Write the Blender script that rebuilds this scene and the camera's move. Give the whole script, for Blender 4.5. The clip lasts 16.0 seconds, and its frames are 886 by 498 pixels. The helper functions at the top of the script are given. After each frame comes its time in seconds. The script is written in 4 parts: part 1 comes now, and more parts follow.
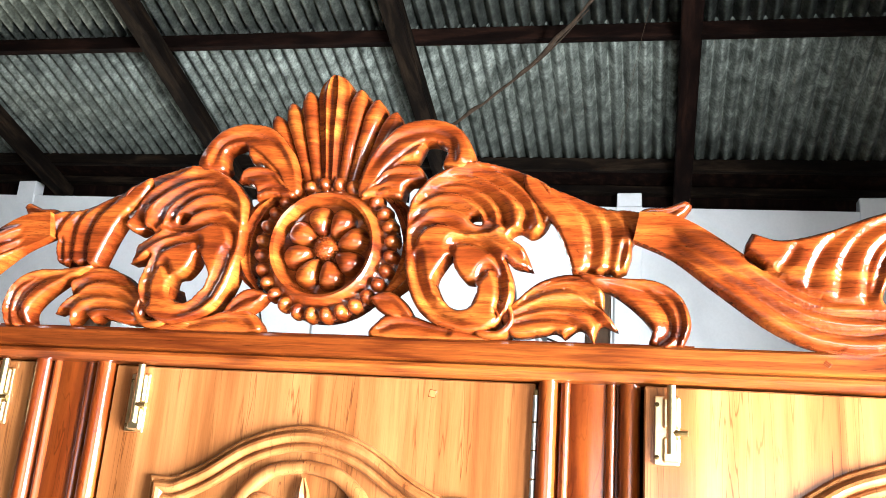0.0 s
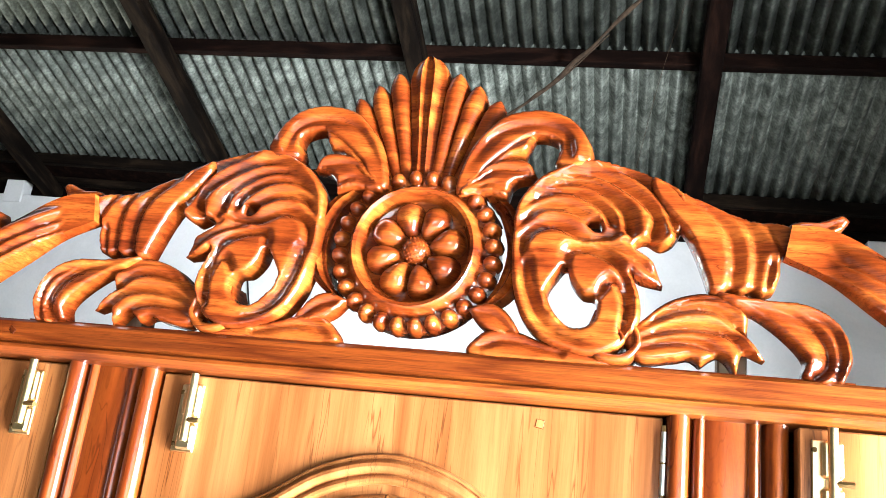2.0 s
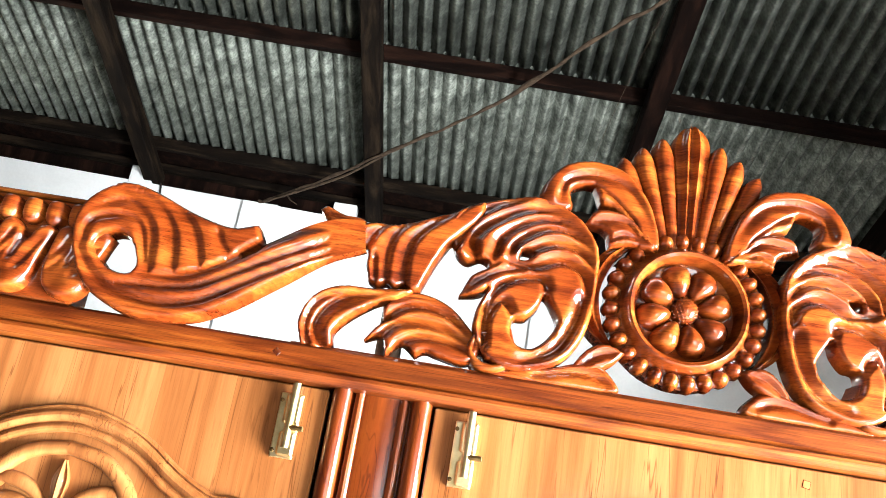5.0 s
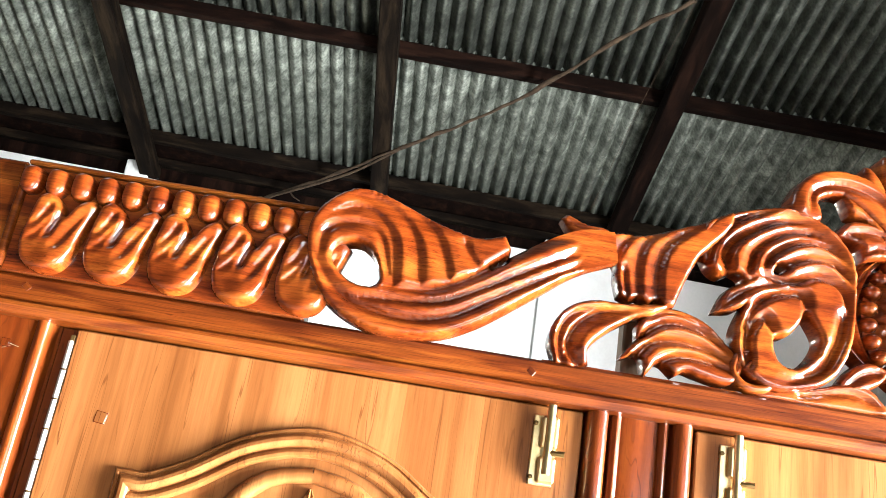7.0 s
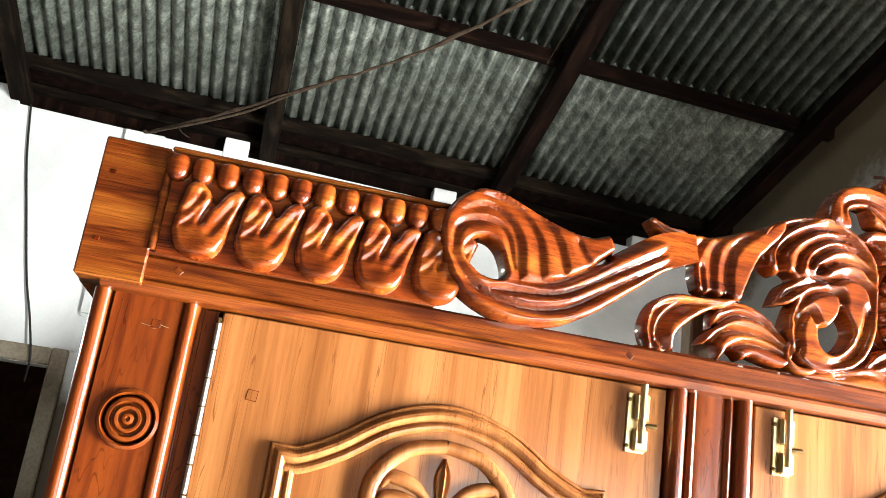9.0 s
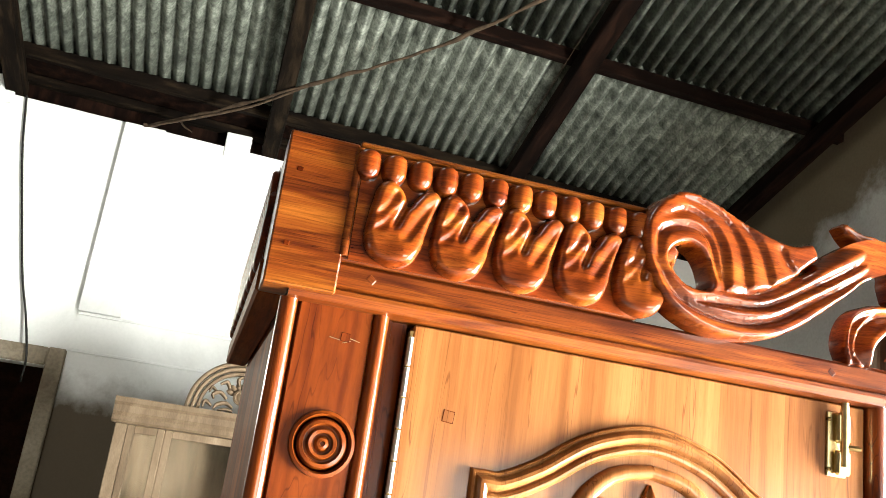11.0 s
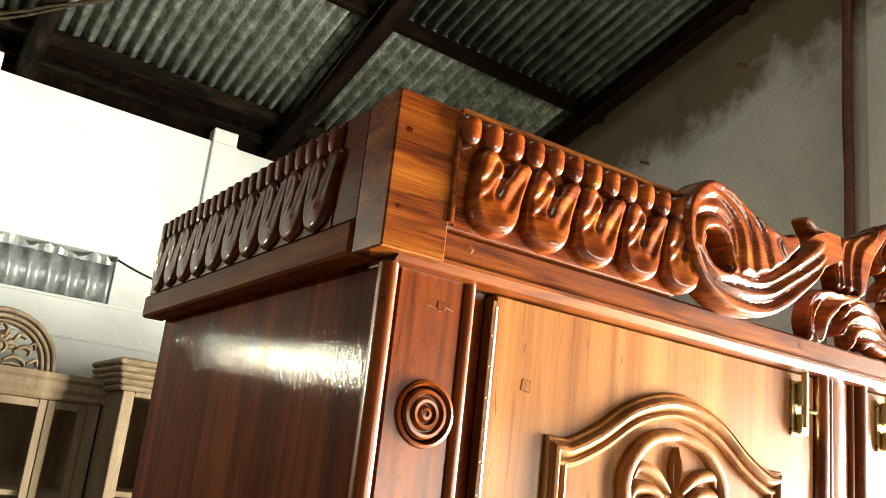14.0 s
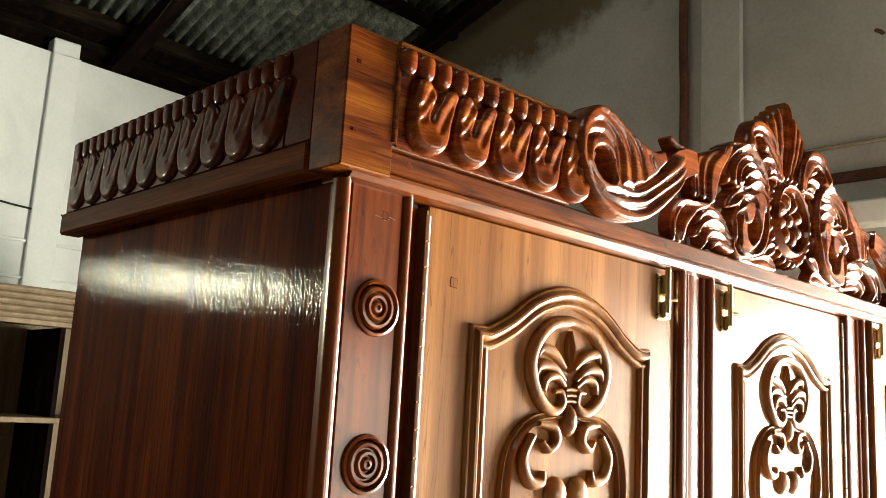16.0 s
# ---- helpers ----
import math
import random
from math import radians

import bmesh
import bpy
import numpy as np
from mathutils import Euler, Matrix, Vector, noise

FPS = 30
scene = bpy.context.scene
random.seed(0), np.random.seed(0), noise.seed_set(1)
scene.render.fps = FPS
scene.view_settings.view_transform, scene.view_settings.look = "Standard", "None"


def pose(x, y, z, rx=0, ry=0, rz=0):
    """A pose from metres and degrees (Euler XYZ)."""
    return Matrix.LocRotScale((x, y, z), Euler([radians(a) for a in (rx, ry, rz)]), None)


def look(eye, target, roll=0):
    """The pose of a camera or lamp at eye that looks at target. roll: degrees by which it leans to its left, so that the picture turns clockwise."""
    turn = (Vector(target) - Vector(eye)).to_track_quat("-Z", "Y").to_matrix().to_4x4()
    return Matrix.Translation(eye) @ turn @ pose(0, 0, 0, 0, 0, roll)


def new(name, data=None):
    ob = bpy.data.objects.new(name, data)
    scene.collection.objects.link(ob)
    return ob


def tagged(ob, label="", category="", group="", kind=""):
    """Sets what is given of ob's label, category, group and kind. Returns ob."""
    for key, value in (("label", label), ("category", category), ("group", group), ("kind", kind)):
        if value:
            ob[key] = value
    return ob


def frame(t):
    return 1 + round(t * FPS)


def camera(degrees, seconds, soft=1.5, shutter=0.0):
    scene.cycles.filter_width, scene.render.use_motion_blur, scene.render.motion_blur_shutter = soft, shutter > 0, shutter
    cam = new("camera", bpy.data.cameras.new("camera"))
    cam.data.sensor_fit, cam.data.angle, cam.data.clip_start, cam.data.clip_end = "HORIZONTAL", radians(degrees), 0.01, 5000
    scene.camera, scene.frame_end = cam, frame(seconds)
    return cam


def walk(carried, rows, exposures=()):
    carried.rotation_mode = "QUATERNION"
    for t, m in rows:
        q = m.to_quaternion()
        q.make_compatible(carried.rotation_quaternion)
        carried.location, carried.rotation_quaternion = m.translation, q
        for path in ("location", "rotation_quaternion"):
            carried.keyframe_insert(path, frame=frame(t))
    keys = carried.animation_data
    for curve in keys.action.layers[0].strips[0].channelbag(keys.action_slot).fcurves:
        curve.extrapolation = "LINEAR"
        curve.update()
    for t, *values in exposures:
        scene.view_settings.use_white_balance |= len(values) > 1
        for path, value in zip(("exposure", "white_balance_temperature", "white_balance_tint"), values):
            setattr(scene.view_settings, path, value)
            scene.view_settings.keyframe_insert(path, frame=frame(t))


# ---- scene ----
from mathutils import geometry

cam = camera(53.8, 16.0, soft=0.7)
METRES, EYE, TILT, LEAN, TURN = 2.0, 1.6, -0.25, -1.02, 13.6
ROWS = [
    (0.0, 0.0, 0.0, 0.0, -0.87, 15.68, -3.11),
    (0.5, -0.0168, 0.0231, 0.0085, -1.39, 16.47, -3.22),
    (1.0, -0.033, 0.0426, 0.0092, -1.92, 17.21, -3.76),
    (1.5, -0.0469, 0.0569, 0.0063, -2.45, 17.48, -4.61),
    (2.0, -0.0619, 0.0643, 0.0031, -3.02, 17.5, -5.55),
    (2.5, -0.0838, 0.0608, 0.0017, -3.72, 17.58, -6.41),
    (3.0, -0.1207, 0.0504, 0.0004, -5.0, 17.82, -7.11),
    (3.5, -0.1714, 0.0401, -0.0001, -7.0, 18.14, -7.37),
    (6.0, -0.3468, 0.0975, 0.0011, -16.59, 18.3, -8.24),
    (6.5, -0.3808, 0.1237, 0.0031, -16.51, 18.45, -7.97),
    (7.0, -0.4185, 0.1334, -0.0041, -17.05, 18.44, -7.73),
    (7.5, -0.4633, 0.133, -0.0075, -19.35, 18.14, -7.14),
    (8.0, -0.5083, 0.1292, -0.0072, -23.01, 17.47, -6.32),
    (8.5, -0.5416, 0.1291, -0.0085, -26.15, 16.28, -6.32),
    (9.0, -0.5698, 0.1384, -0.0068, -27.5, 15.57, -6.78),
    (9.5, -0.5887, 0.159, -0.0085, -27.95, 15.35, -7.11),
    (10.0, -0.6044, 0.1853, -0.0039, -27.59, 15.22, -7.09),
    (12.5, -0.7395, 0.2727, -0.0097, -39.25, 15.97, -5.12),
    (13.0, -0.7612, 0.2936, -0.0097, -43.53, 15.2, -4.83),
    (13.5, -0.7763, 0.3094, -0.012, -46.48, 14.87, -5.15),
    (14.0, -0.7825, 0.3269, -0.0142, -48.12, 14.35, -5.4),
    (14.5, -0.7931, 0.3233, -0.0186, -49.84, 13.54, -5.13),
    (15.0, -0.8187, 0.323, -0.0203, -52.11, 12.32, -4.17),
    (15.5, -0.8444, 0.3254, -0.0282, -55.18, 10.85, -3.05),
    (16.0, -0.8572, 0.3258, -0.0319, -57.91, 9.44, -2.39),
]
walk(cam, [(t, pose(0, 0, EYE, TILT, LEAN, TURN) @ pose(METRES * x, METRES * y, METRES * z, 90 + pitch, roll, yaw)) for t, x, y, z, yaw, pitch, roll in ROWS],
     [(0.0, -0.32, 5600, 8), (1.0, -0.29, 5600, 8), (2.0, -0.2, 5650, 8), (3.5, -0.1, 5800, 8), (6.0, -0.1, 5950, 8), (7.0, -0.02, 6000, 8), (8.0, -0.06, 6000, 7), (8.5, -0.16, 6050, 7), (9.0, -0.18, 6150, 6), (10.0, 0.02, 6300, 5),
      (12.5, 0.1, 6850, 1), (13.0, -0.05, 7000, 0), (14.5, -0.2, 7150, -1), (15.5, -0.54, 7150, -2), (16.0, -0.98, 7100, -2)])

# ---- light ----
world = bpy.data.worlds.new("sky")
scene.world = world
world.use_nodes = True
wn = world.node_tree
sky = wn.nodes.new("ShaderNodeTexSky")
sky.sky_type, sky.sun_disc = "NISHITA", False
sky.sun_elevation, sky.sun_rotation = radians(55), radians(130)
wn.links.new(sky.outputs[0], wn.nodes["Background"].inputs[0])
wn.nodes["Background"].inputs[1].default_value = 0.05
sun = new("sun", bpy.data.lights.new("sun", "SUN"))
sun.data.energy, sun.data.angle, sun.data.color = 5.0, radians(0.5), (1.0, 0.95, 0.87)
sun.matrix_world = look((6, -5, 11.2), (0, 0, 0))


def daylight(name, centre, target, wide, high, watts, colour=(1.0, 0.965, 0.915), spread=150):
    """The sky's light that comes in through an opening."""
    lamp = new(name, bpy.data.lights.new(name, "AREA"))
    lamp.data.shape, lamp.data.size, lamp.data.size_y = "RECTANGLE", wide, high
    lamp.data.energy, lamp.data.color = watts, colour
    lamp.data.spread = radians(spread)
    lamp.matrix_world = look(centre, target)
    return lamp


daylight("daylight_front", (0.92, -3.95, 1.05), (0.9, 0.2, 3.6), 1.6, 1.9, 95, spread=130)
daylight("daylight_side", (1.78, 0.22, 0.95), (0.0, 0.22, 0.95), 1.36, 1.85, 1750, spread=162)
daylight("daylight_side_far", (1.78, -3.1, 0.95), (0.0, -2.6, 0.95), 1.55, 1.85, 90, spread=162)
# Lamp added under an unseen roof gap to brighten the north wall.
daylight("north_wall_fill", (-2.9, 0.85, 4.70), (-1.1, 4.7, 1.4), 1.4, 1.9, 34, (1.0, 0.985, 0.96), 120)
daylight("daylight_window", (-3.58, 5.205, 2.17), (-3.58, 0, 2.17), 0.15, 0.11, 135, (1.0, 0.90, 0.72))

# ---- materials ----


def material(name, rough=0.6, metal=0.0, coat=0.0, spec=0.5):
    m = bpy.data.materials.new(name)
    m.use_nodes = True
    b = m.node_tree.nodes["Principled BSDF"]
    b.inputs["Roughness"].default_value, b.inputs["Metallic"].default_value = rough, metal
    b.inputs["Coat Weight"].default_value, b.inputs["Coat Roughness"].default_value, b.inputs["Coat IOR"].default_value = coat, 0.15, 1.5
    b.inputs["Specular IOR Level"].default_value = spec
    return m, m.node_tree, b


def node(t, kind, **values):
    n = t.nodes.new(kind)
    for key, value in values.items():
        n.inputs[key.replace("_", " ")].default_value = value
    return n


def ramp(t, fac, stops):
    r = t.nodes.new("ShaderNodeValToRGB")
    r.color_ramp.elements[0].position, r.color_ramp.elements[0].color = stops[0][0], (*stops[0][1], 1)
    r.color_ramp.elements[1].position, r.color_ramp.elements[1].color = stops[-1][0], (*stops[-1][1], 1)
    for p, c in stops[1:-1]:
        r.color_ramp.elements.new(p).color = (*c, 1)
    t.links.new(fac, r.inputs[0])
    return r.outputs[0]


def coords(t, scale, turn=(0, 0, 0)):
    """Object coordinates, shifted for each object by its own chance."""
    c, m = t.nodes.new("ShaderNodeTexCoord"), t.nodes.new("ShaderNodeMapping")
    info = t.nodes.new("ShaderNodeObjectInfo")
    add = t.nodes.new("ShaderNodeVectorMath")
    mul = t.nodes.new("ShaderNodeVectorMath")
    mul.operation = "SCALE"
    mul.inputs[0].default_value, add.operation = (7.0, 5.0, 9.0), "ADD"
    t.links.new(info.outputs["Random"], mul.inputs["Scale"])
    t.links.new(c.outputs["Object"], add.inputs[0])
    t.links.new(mul.outputs[0], add.inputs[1])
    m.inputs["Scale"].default_value, m.inputs["Rotation"].default_value = scale, turn
    t.links.new(add.outputs[0], m.inputs["Vector"])
    return m.outputs[0]


def mix(t, kind, fac, a, b):
    n = t.nodes.new("ShaderNodeMix")
    n.data_type, n.blend_type = "RGBA", kind
    for value, socket in ((fac, n.inputs[0]), (a, n.inputs[6]), (b, n.inputs[7])):
        if isinstance(value, (int, float)):
            socket.default_value = value
        elif isinstance(value, tuple):
            socket.default_value = (*value, 1)
        else:
            t.links.new(value, socket)
    return n.outputs[2]


def bump(t, b, height, strength, distance, coat=True):
    n = t.nodes.new("ShaderNodeBump")
    n.inputs["Strength"].default_value, n.inputs["Distance"].default_value = strength, distance
    t.links.new(height, n.inputs["Height"])
    t.links.new(n.outputs[0], b.inputs["Normal"])
    if coat:
        t.links.new(n.outputs[0], b.inputs["Coat Normal"])


def lacquered(name, dark, mid, light, grain=(1, 1, 1), rough=0.3, coat=0.8, peel=0.12, knots=0.0, figure=2.1, boards=0.0, lines=0.5, spec=0.15, gloss=0.15, streaks=0.62, streaky=0.35, skin_size=(1, 1, 1), fibre=0.35):
    """Varnished teak: streaks along the grain, pores, a little orange peel in the varnish. grain: small along the fibres."""
    m, t, b = material(name, rough, 0.0, coat, spec)
    b.inputs["Coat Roughness"].default_value = gloss
    v = coords(t, grain)
    wide = node(t, "ShaderNodeTexNoise", Scale=3.2, Detail=5.0, Roughness=0.6, Distortion=0.35)
    fine = node(t, "ShaderNodeTexNoise", Scale=26.0, Detail=4.0, Roughness=0.65)
    pores = node(t, "ShaderNodeTexNoise", Scale=95.0, Detail=2.0)
    for n in (wide, fine, pores):
        t.links.new(v, n.inputs["Vector"])
    bands = node(t, "ShaderNodeTexWave", Scale=figure, Distortion=6.0, Detail=2.5, Detail_Scale=0.8, Detail_Roughness=0.6)
    t.links.new(v, bands.inputs["Vector"])
    colour = ramp(t, wide.outputs[0], [(0.28, dark), (0.5, mid), (0.72, light)])
    colour = mix(t, "MULTIPLY", streaks, colour, ramp(t, bands.outputs[1], [(0.0, (0.42, 0.30, 0.22)), (0.07, (0.72, 0.62, 0.55)), (0.2, (1, 1, 1)), (1.0, (1.0, 1.0, 1.0))]))
    colour = mix(t, "MULTIPLY", lines, colour, ramp(t, fine.outputs[0], [(0.36, (0.55, 0.45, 0.38)), (0.55, (1, 1, 1))]))
    colour = mix(t, "MULTIPLY", fibre, colour, ramp(t, pores.outputs[0], [(0.38, (0.4, 0.3, 0.25)), (0.5, (1, 1, 1))]))
    line = node(t, "ShaderNodeTexNoise", Scale=5.0, Detail=3.0, Roughness=0.5)
    t.links.new(v, line.inputs["Vector"])
    one, thin = (1, 1, 1), (0.26, 0.16, 0.10)
    rings = ramp(t, line.outputs[0], [(0.395, one), (0.40, thin), (0.408, one), (0.478, one), (0.483, thin), (0.492, one), (0.555, one), (0.561, thin), (0.567, one), (0.64, one), (0.645, thin), (0.652, one)])
    place_of = node(t, "ShaderNodeTexNoise", Scale=4.0, Detail=2.0)
    t.links.new(v, place_of.inputs["Vector"])
    seen = ramp(t, place_of.outputs[0], [(0.45, (0.12, 0.12, 0.12)), (0.58, (0.85, 0.85, 0.85))])
    colour = mix(t, "MULTIPLY", seen, colour, rings)
    if boards:
        c = t.nodes.new("ShaderNodeTexCoord")
        shift = node(t, "ShaderNodeMapping", Scale=(1 / boards, 0.01, 0.01))
        cell = t.nodes.new("ShaderNodeTexVoronoi")
        cell.inputs["Scale"].default_value, cell.inputs["Randomness"].default_value = 1.0, 0.7
        t.links.new(c.outputs["Object"], shift.inputs["Vector"])
        t.links.new(shift.outputs[0], cell.inputs["Vector"])
        sep = t.nodes.new("ShaderNodeSeparateColor")
        t.links.new(cell.outputs["Color"], sep.inputs[0])
        colour = mix(t, "MULTIPLY", 0.42, colour, ramp(t, sep.outputs[0], [(0.0, (0.66, 0.60, 0.55)), (0.5, (0.95, 0.93, 0.9)), (1.0, (1.12, 1.14, 1.18))]))
    if knots:
        spots = t.nodes.new("ShaderNodeTexVoronoi")
        spots.inputs["Scale"].default_value, spots.voronoi_dimensions = 1.0, "2D"
        place = node(t, "ShaderNodeMapping", Rotation=(radians(-90), 0, 0), Scale=(knots, knots, knots * 0.8))
        c2 = t.nodes.new("ShaderNodeTexCoord")
        t.links.new(c2.outputs["Object"], place.inputs["Vector"])
        t.links.new(place.outputs[0], spots.inputs["Vector"])
        colour = mix(t, "MULTIPLY", 0.85, colour, ramp(t, spots.outputs["Distance"], [(0.015, (0.25, 0.15, 0.1)), (0.05, (0.7, 0.6, 0.5)), (0.09, (1, 1, 1))]))
    t.links.new(colour, b.inputs["Base Color"])
    c = t.nodes.new("ShaderNodeTexCoord")
    skin = node(t, "ShaderNodeTexNoise", Scale=210.0, Detail=2.0)
    sized = node(t, "ShaderNodeMapping", Scale=skin_size)
    t.links.new(c.outputs["Object"], sized.inputs["Vector"])
    t.links.new(sized.outputs[0], skin.inputs["Vector"])
    both = mix(t, "MIX", streaky, skin.outputs[0], fine.outputs[0])
    bump(t, b, both, peel, 0.003)
    smear = node(t, "ShaderNodeTexNoise", Scale=14.0, Detail=3.0)
    t.links.new(c.outputs["Object"], smear.inputs["Vector"])
    r = t.nodes.new("ShaderNodeMapRange")
    r.inputs[3].default_value, r.inputs[4].default_value = rough - 0.08, rough + 0.12
    t.links.new(smear.outputs[0], r.inputs[0])
    t.links.new(r.outputs[0], b.inputs["Roughness"])
    return m


TEAK_DARK, TEAK_MID, TEAK_LIGHT = (0.045, 0.0050, 0.0009), (0.180, 0.0325, 0.0040), (0.345, 0.096, 0.0125)
carved_teak = lacquered("carved_teak", TEAK_DARK, TEAK_MID, TEAK_LIGHT, (1.1, 2.2, 15), 0.4, 1.0, 0.06, 0.0, 4.5, spec=0.04, gloss=0.075, streaks=0.35, lines=0.85)
crown_teak = lacquered("crown_teak", (0.030, 0.0048, 0.0008), (0.122, 0.026, 0.0032), (0.235, 0.072, 0.0095), (0.45, 7, 16), 0.4, 0.6, 0.06, 0.0, 3.0, spec=0.05, gloss=0.17, streaks=0.7, lines=0.75)
door_teak = lacquered("door_teak", (0.110, 0.035, 0.008), (0.215, 0.080, 0.022), (0.31, 0.133, 0.042), (9, 6, 0.4), 0.4, 0.5, 0.03, 0.0, 0.8, 0.085, 0.14, spec=0.05, gloss=0.14, streaks=0.22, fibre=0.1)
stile_teak = lacquered("stile_teak", (0.055, 0.0080, 0.001), (0.135, 0.026, 0.003), (0.215, 0.052, 0.006), (6, 6, 0.9), 0.4, 0.8, 0.04, 0.0, 1.2, spec=0.05, gloss=0.17, lines=0.2, fibre=0.12)
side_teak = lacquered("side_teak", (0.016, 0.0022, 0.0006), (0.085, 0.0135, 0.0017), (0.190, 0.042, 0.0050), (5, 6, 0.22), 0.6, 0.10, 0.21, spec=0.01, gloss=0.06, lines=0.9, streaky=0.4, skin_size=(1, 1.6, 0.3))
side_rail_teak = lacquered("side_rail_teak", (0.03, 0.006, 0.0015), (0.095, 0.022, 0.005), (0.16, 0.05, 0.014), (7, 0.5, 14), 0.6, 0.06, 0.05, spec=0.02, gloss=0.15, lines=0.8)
# Darker copy of carved_teak: dark red wood plus the west side's shade.
side_carved_dim = lacquered("side_carved_dim", (0.022, 0.003, 0.0006), (0.062, 0.0085, 0.0011), (0.105, 0.018, 0.0024), (2.2, 2.2, 9), 0.45, 0.3, 0.08, spec=0.03, gloss=0.1)


def plain(name, colours, scale=4.0, rough=0.6, metal=0.0, relief=0.2, depth=0.004, stretch=(1, 1, 1), coat=0.0, fine=60.0, spec=0.2, speckle=0.35):
    """A plain surface with stains at one scale, grain at another and a little relief."""
    m, t, b = material(name, rough, metal, coat, spec)
    v = coords(t, stretch)
    big = node(t, "ShaderNodeTexNoise", Scale=scale, Detail=6.0, Roughness=0.62, Distortion=0.4)
    small = node(t, "ShaderNodeTexNoise", Scale=fine, Detail=4.0)
    for n in (big, small):
        t.links.new(v, n.inputs["Vector"])
    colour = ramp(t, big.outputs[0], [(0.3 + 0.4 * i / max(1, len(colours) - 1), c) for i, c in enumerate(colours)])
    colour = mix(t, "MULTIPLY", speckle, colour, ramp(t, small.outputs[0], [(0.35, (0.45, 0.45, 0.45)), (0.6, (1, 1, 1))]))
    t.links.new(colour, b.inputs["Base Color"])
    bump(t, b, mix(t, "MIX", 0.5, big.outputs[0], small.outputs[0]), relief, depth)
    return m


def stained(m, low, axis_mix, stops, tint):
    """Adds a grimy zone to a wall (on the north wall dimness too): where height plus slope times y lies in the stops'
    lower end, with a ragged edge.
    """
    t = m.node_tree
    b = t.nodes["Principled BSDF"]
    old = b.inputs["Base Color"].links[0].from_socket
    c, sep = t.nodes.new("ShaderNodeTexCoord"), t.nodes.new("ShaderNodeSeparateXYZ")
    t.links.new(c.outputs["Object"], sep.inputs[0])
    n = node(t, "ShaderNodeTexNoise", Scale=2.3, Detail=7.0, Roughness=0.65)
    t.links.new(c.outputs["Object"], n.inputs["Vector"])
    a = node(t, "ShaderNodeMath")
    a.operation = "MULTIPLY_ADD"
    a.inputs[1].default_value = axis_mix
    t.links.new(sep.outputs["Y"], a.inputs[0])
    t.links.new(sep.outputs["Z"], a.inputs[2])
    d = node(t, "ShaderNodeMath")
    d.operation = "MULTIPLY_ADD"
    d.inputs[1].default_value = low
    t.links.new(n.outputs[0], d.inputs[0])
    t.links.new(a.outputs[0], d.inputs[2])
    r = t.nodes.new("ShaderNodeMapRange")
    r.inputs[1].default_value, r.inputs[2].default_value = stops
    t.links.new(d.outputs[0], r.inputs[0])
    t.links.new(mix(t, "MULTIPLY", r.outputs[0], old, tint), b.inputs["Base Color"])


whitewash = plain("whitewash", [(0.66, 0.67, 0.66), (0.78, 0.79, 0.78), (0.84, 0.84, 0.83)], 1.6, 0.8, relief=0.25, speckle=0.06)
north_wash = plain("north_wash", [(0.66, 0.67, 0.66), (0.78, 0.79, 0.78), (0.84, 0.84, 0.83)], 1.6, 0.8, relief=0.25, speckle=0.06)
# Brown stain plus dimness put into the tint, darkening the side panel's reflection.
stained(north_wash, 0.5, 0.0, (2.18, 1.98), (0.16, 0.125, 0.09))
gable_plaster = plain("gable_plaster", [(0.32, 0.312, 0.295), (0.41, 0.405, 0.39), (0.48, 0.48, 0.465)], 1.1, 0.85, relief=0.12, speckle=0.15)
stained(gable_plaster, 1.0, 0.31, (4.97, 5.17), (0.34, 0.27, 0.18))
bare_cement = plain("bare_cement", [(0.17, 0.135, 0.095), (0.30, 0.25, 0.185), (0.42, 0.365, 0.285)], 3.0, 0.9, relief=0.7, depth=0.01)
# Dark only to cut bounced light; for the two unseen walls.
low_bounce_cement = plain("low_bounce_cement", [(0.035, 0.031, 0.026), (0.06, 0.054, 0.046), (0.09, 0.082, 0.07)], 2.2, 0.9, relief=0.6, depth=0.01)
concrete = plain("concrete", [(0.20, 0.182, 0.152), (0.29, 0.267, 0.228), (0.37, 0.345, 0.30)], 1.4, 0.75, relief=0.4)
# Roof timber twice, near-black and browner with dust: shade and light are in the colour.
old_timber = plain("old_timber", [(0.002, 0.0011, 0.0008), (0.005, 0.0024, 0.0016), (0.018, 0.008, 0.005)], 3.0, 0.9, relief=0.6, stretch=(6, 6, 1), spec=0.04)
dusty_lit_timber = plain("dusty_lit_timber", [(0.002, 0.0014, 0.001), (0.006, 0.004, 0.0026), (0.026, 0.017, 0.010)], 3.0, 0.9, relief=0.6, stretch=(6, 6, 1), spec=0.05)
galvanised = plain("galvanised", [(0.042, 0.047, 0.038), (0.125, 0.137, 0.115), (0.265, 0.285, 0.245)], 11.0, 0.55, 0.3, 0.5, 0.004, fine=70.0, speckle=0.8)
bright_steel = plain("bright_steel", [(0.62, 0.60, 0.55), (0.80, 0.78, 0.72)], 30.0, 0.3, 0.9, 0.1, 0.001)
brass = plain("brass", [(0.62, 0.47, 0.20), (0.78, 0.63, 0.33), (0.83, 0.70, 0.42)], 30.0, 0.28, 1.0, 0.1, 0.001)
brass_dark = plain("brass_dark", [(0.10, 0.06, 0.02), (0.22, 0.14, 0.05)], 40.0, 0.45, 0.8, 0.1, 0.001)
raw_wood = plain("raw_wood", [(0.10, 0.068, 0.042), (0.17, 0.12, 0.075), (0.24, 0.175, 0.115)], 2.0, 0.65, relief=0.3, stretch=(6, 6, 1))
glass_m, gt, gb = material("cabinet_glass", 0.05)
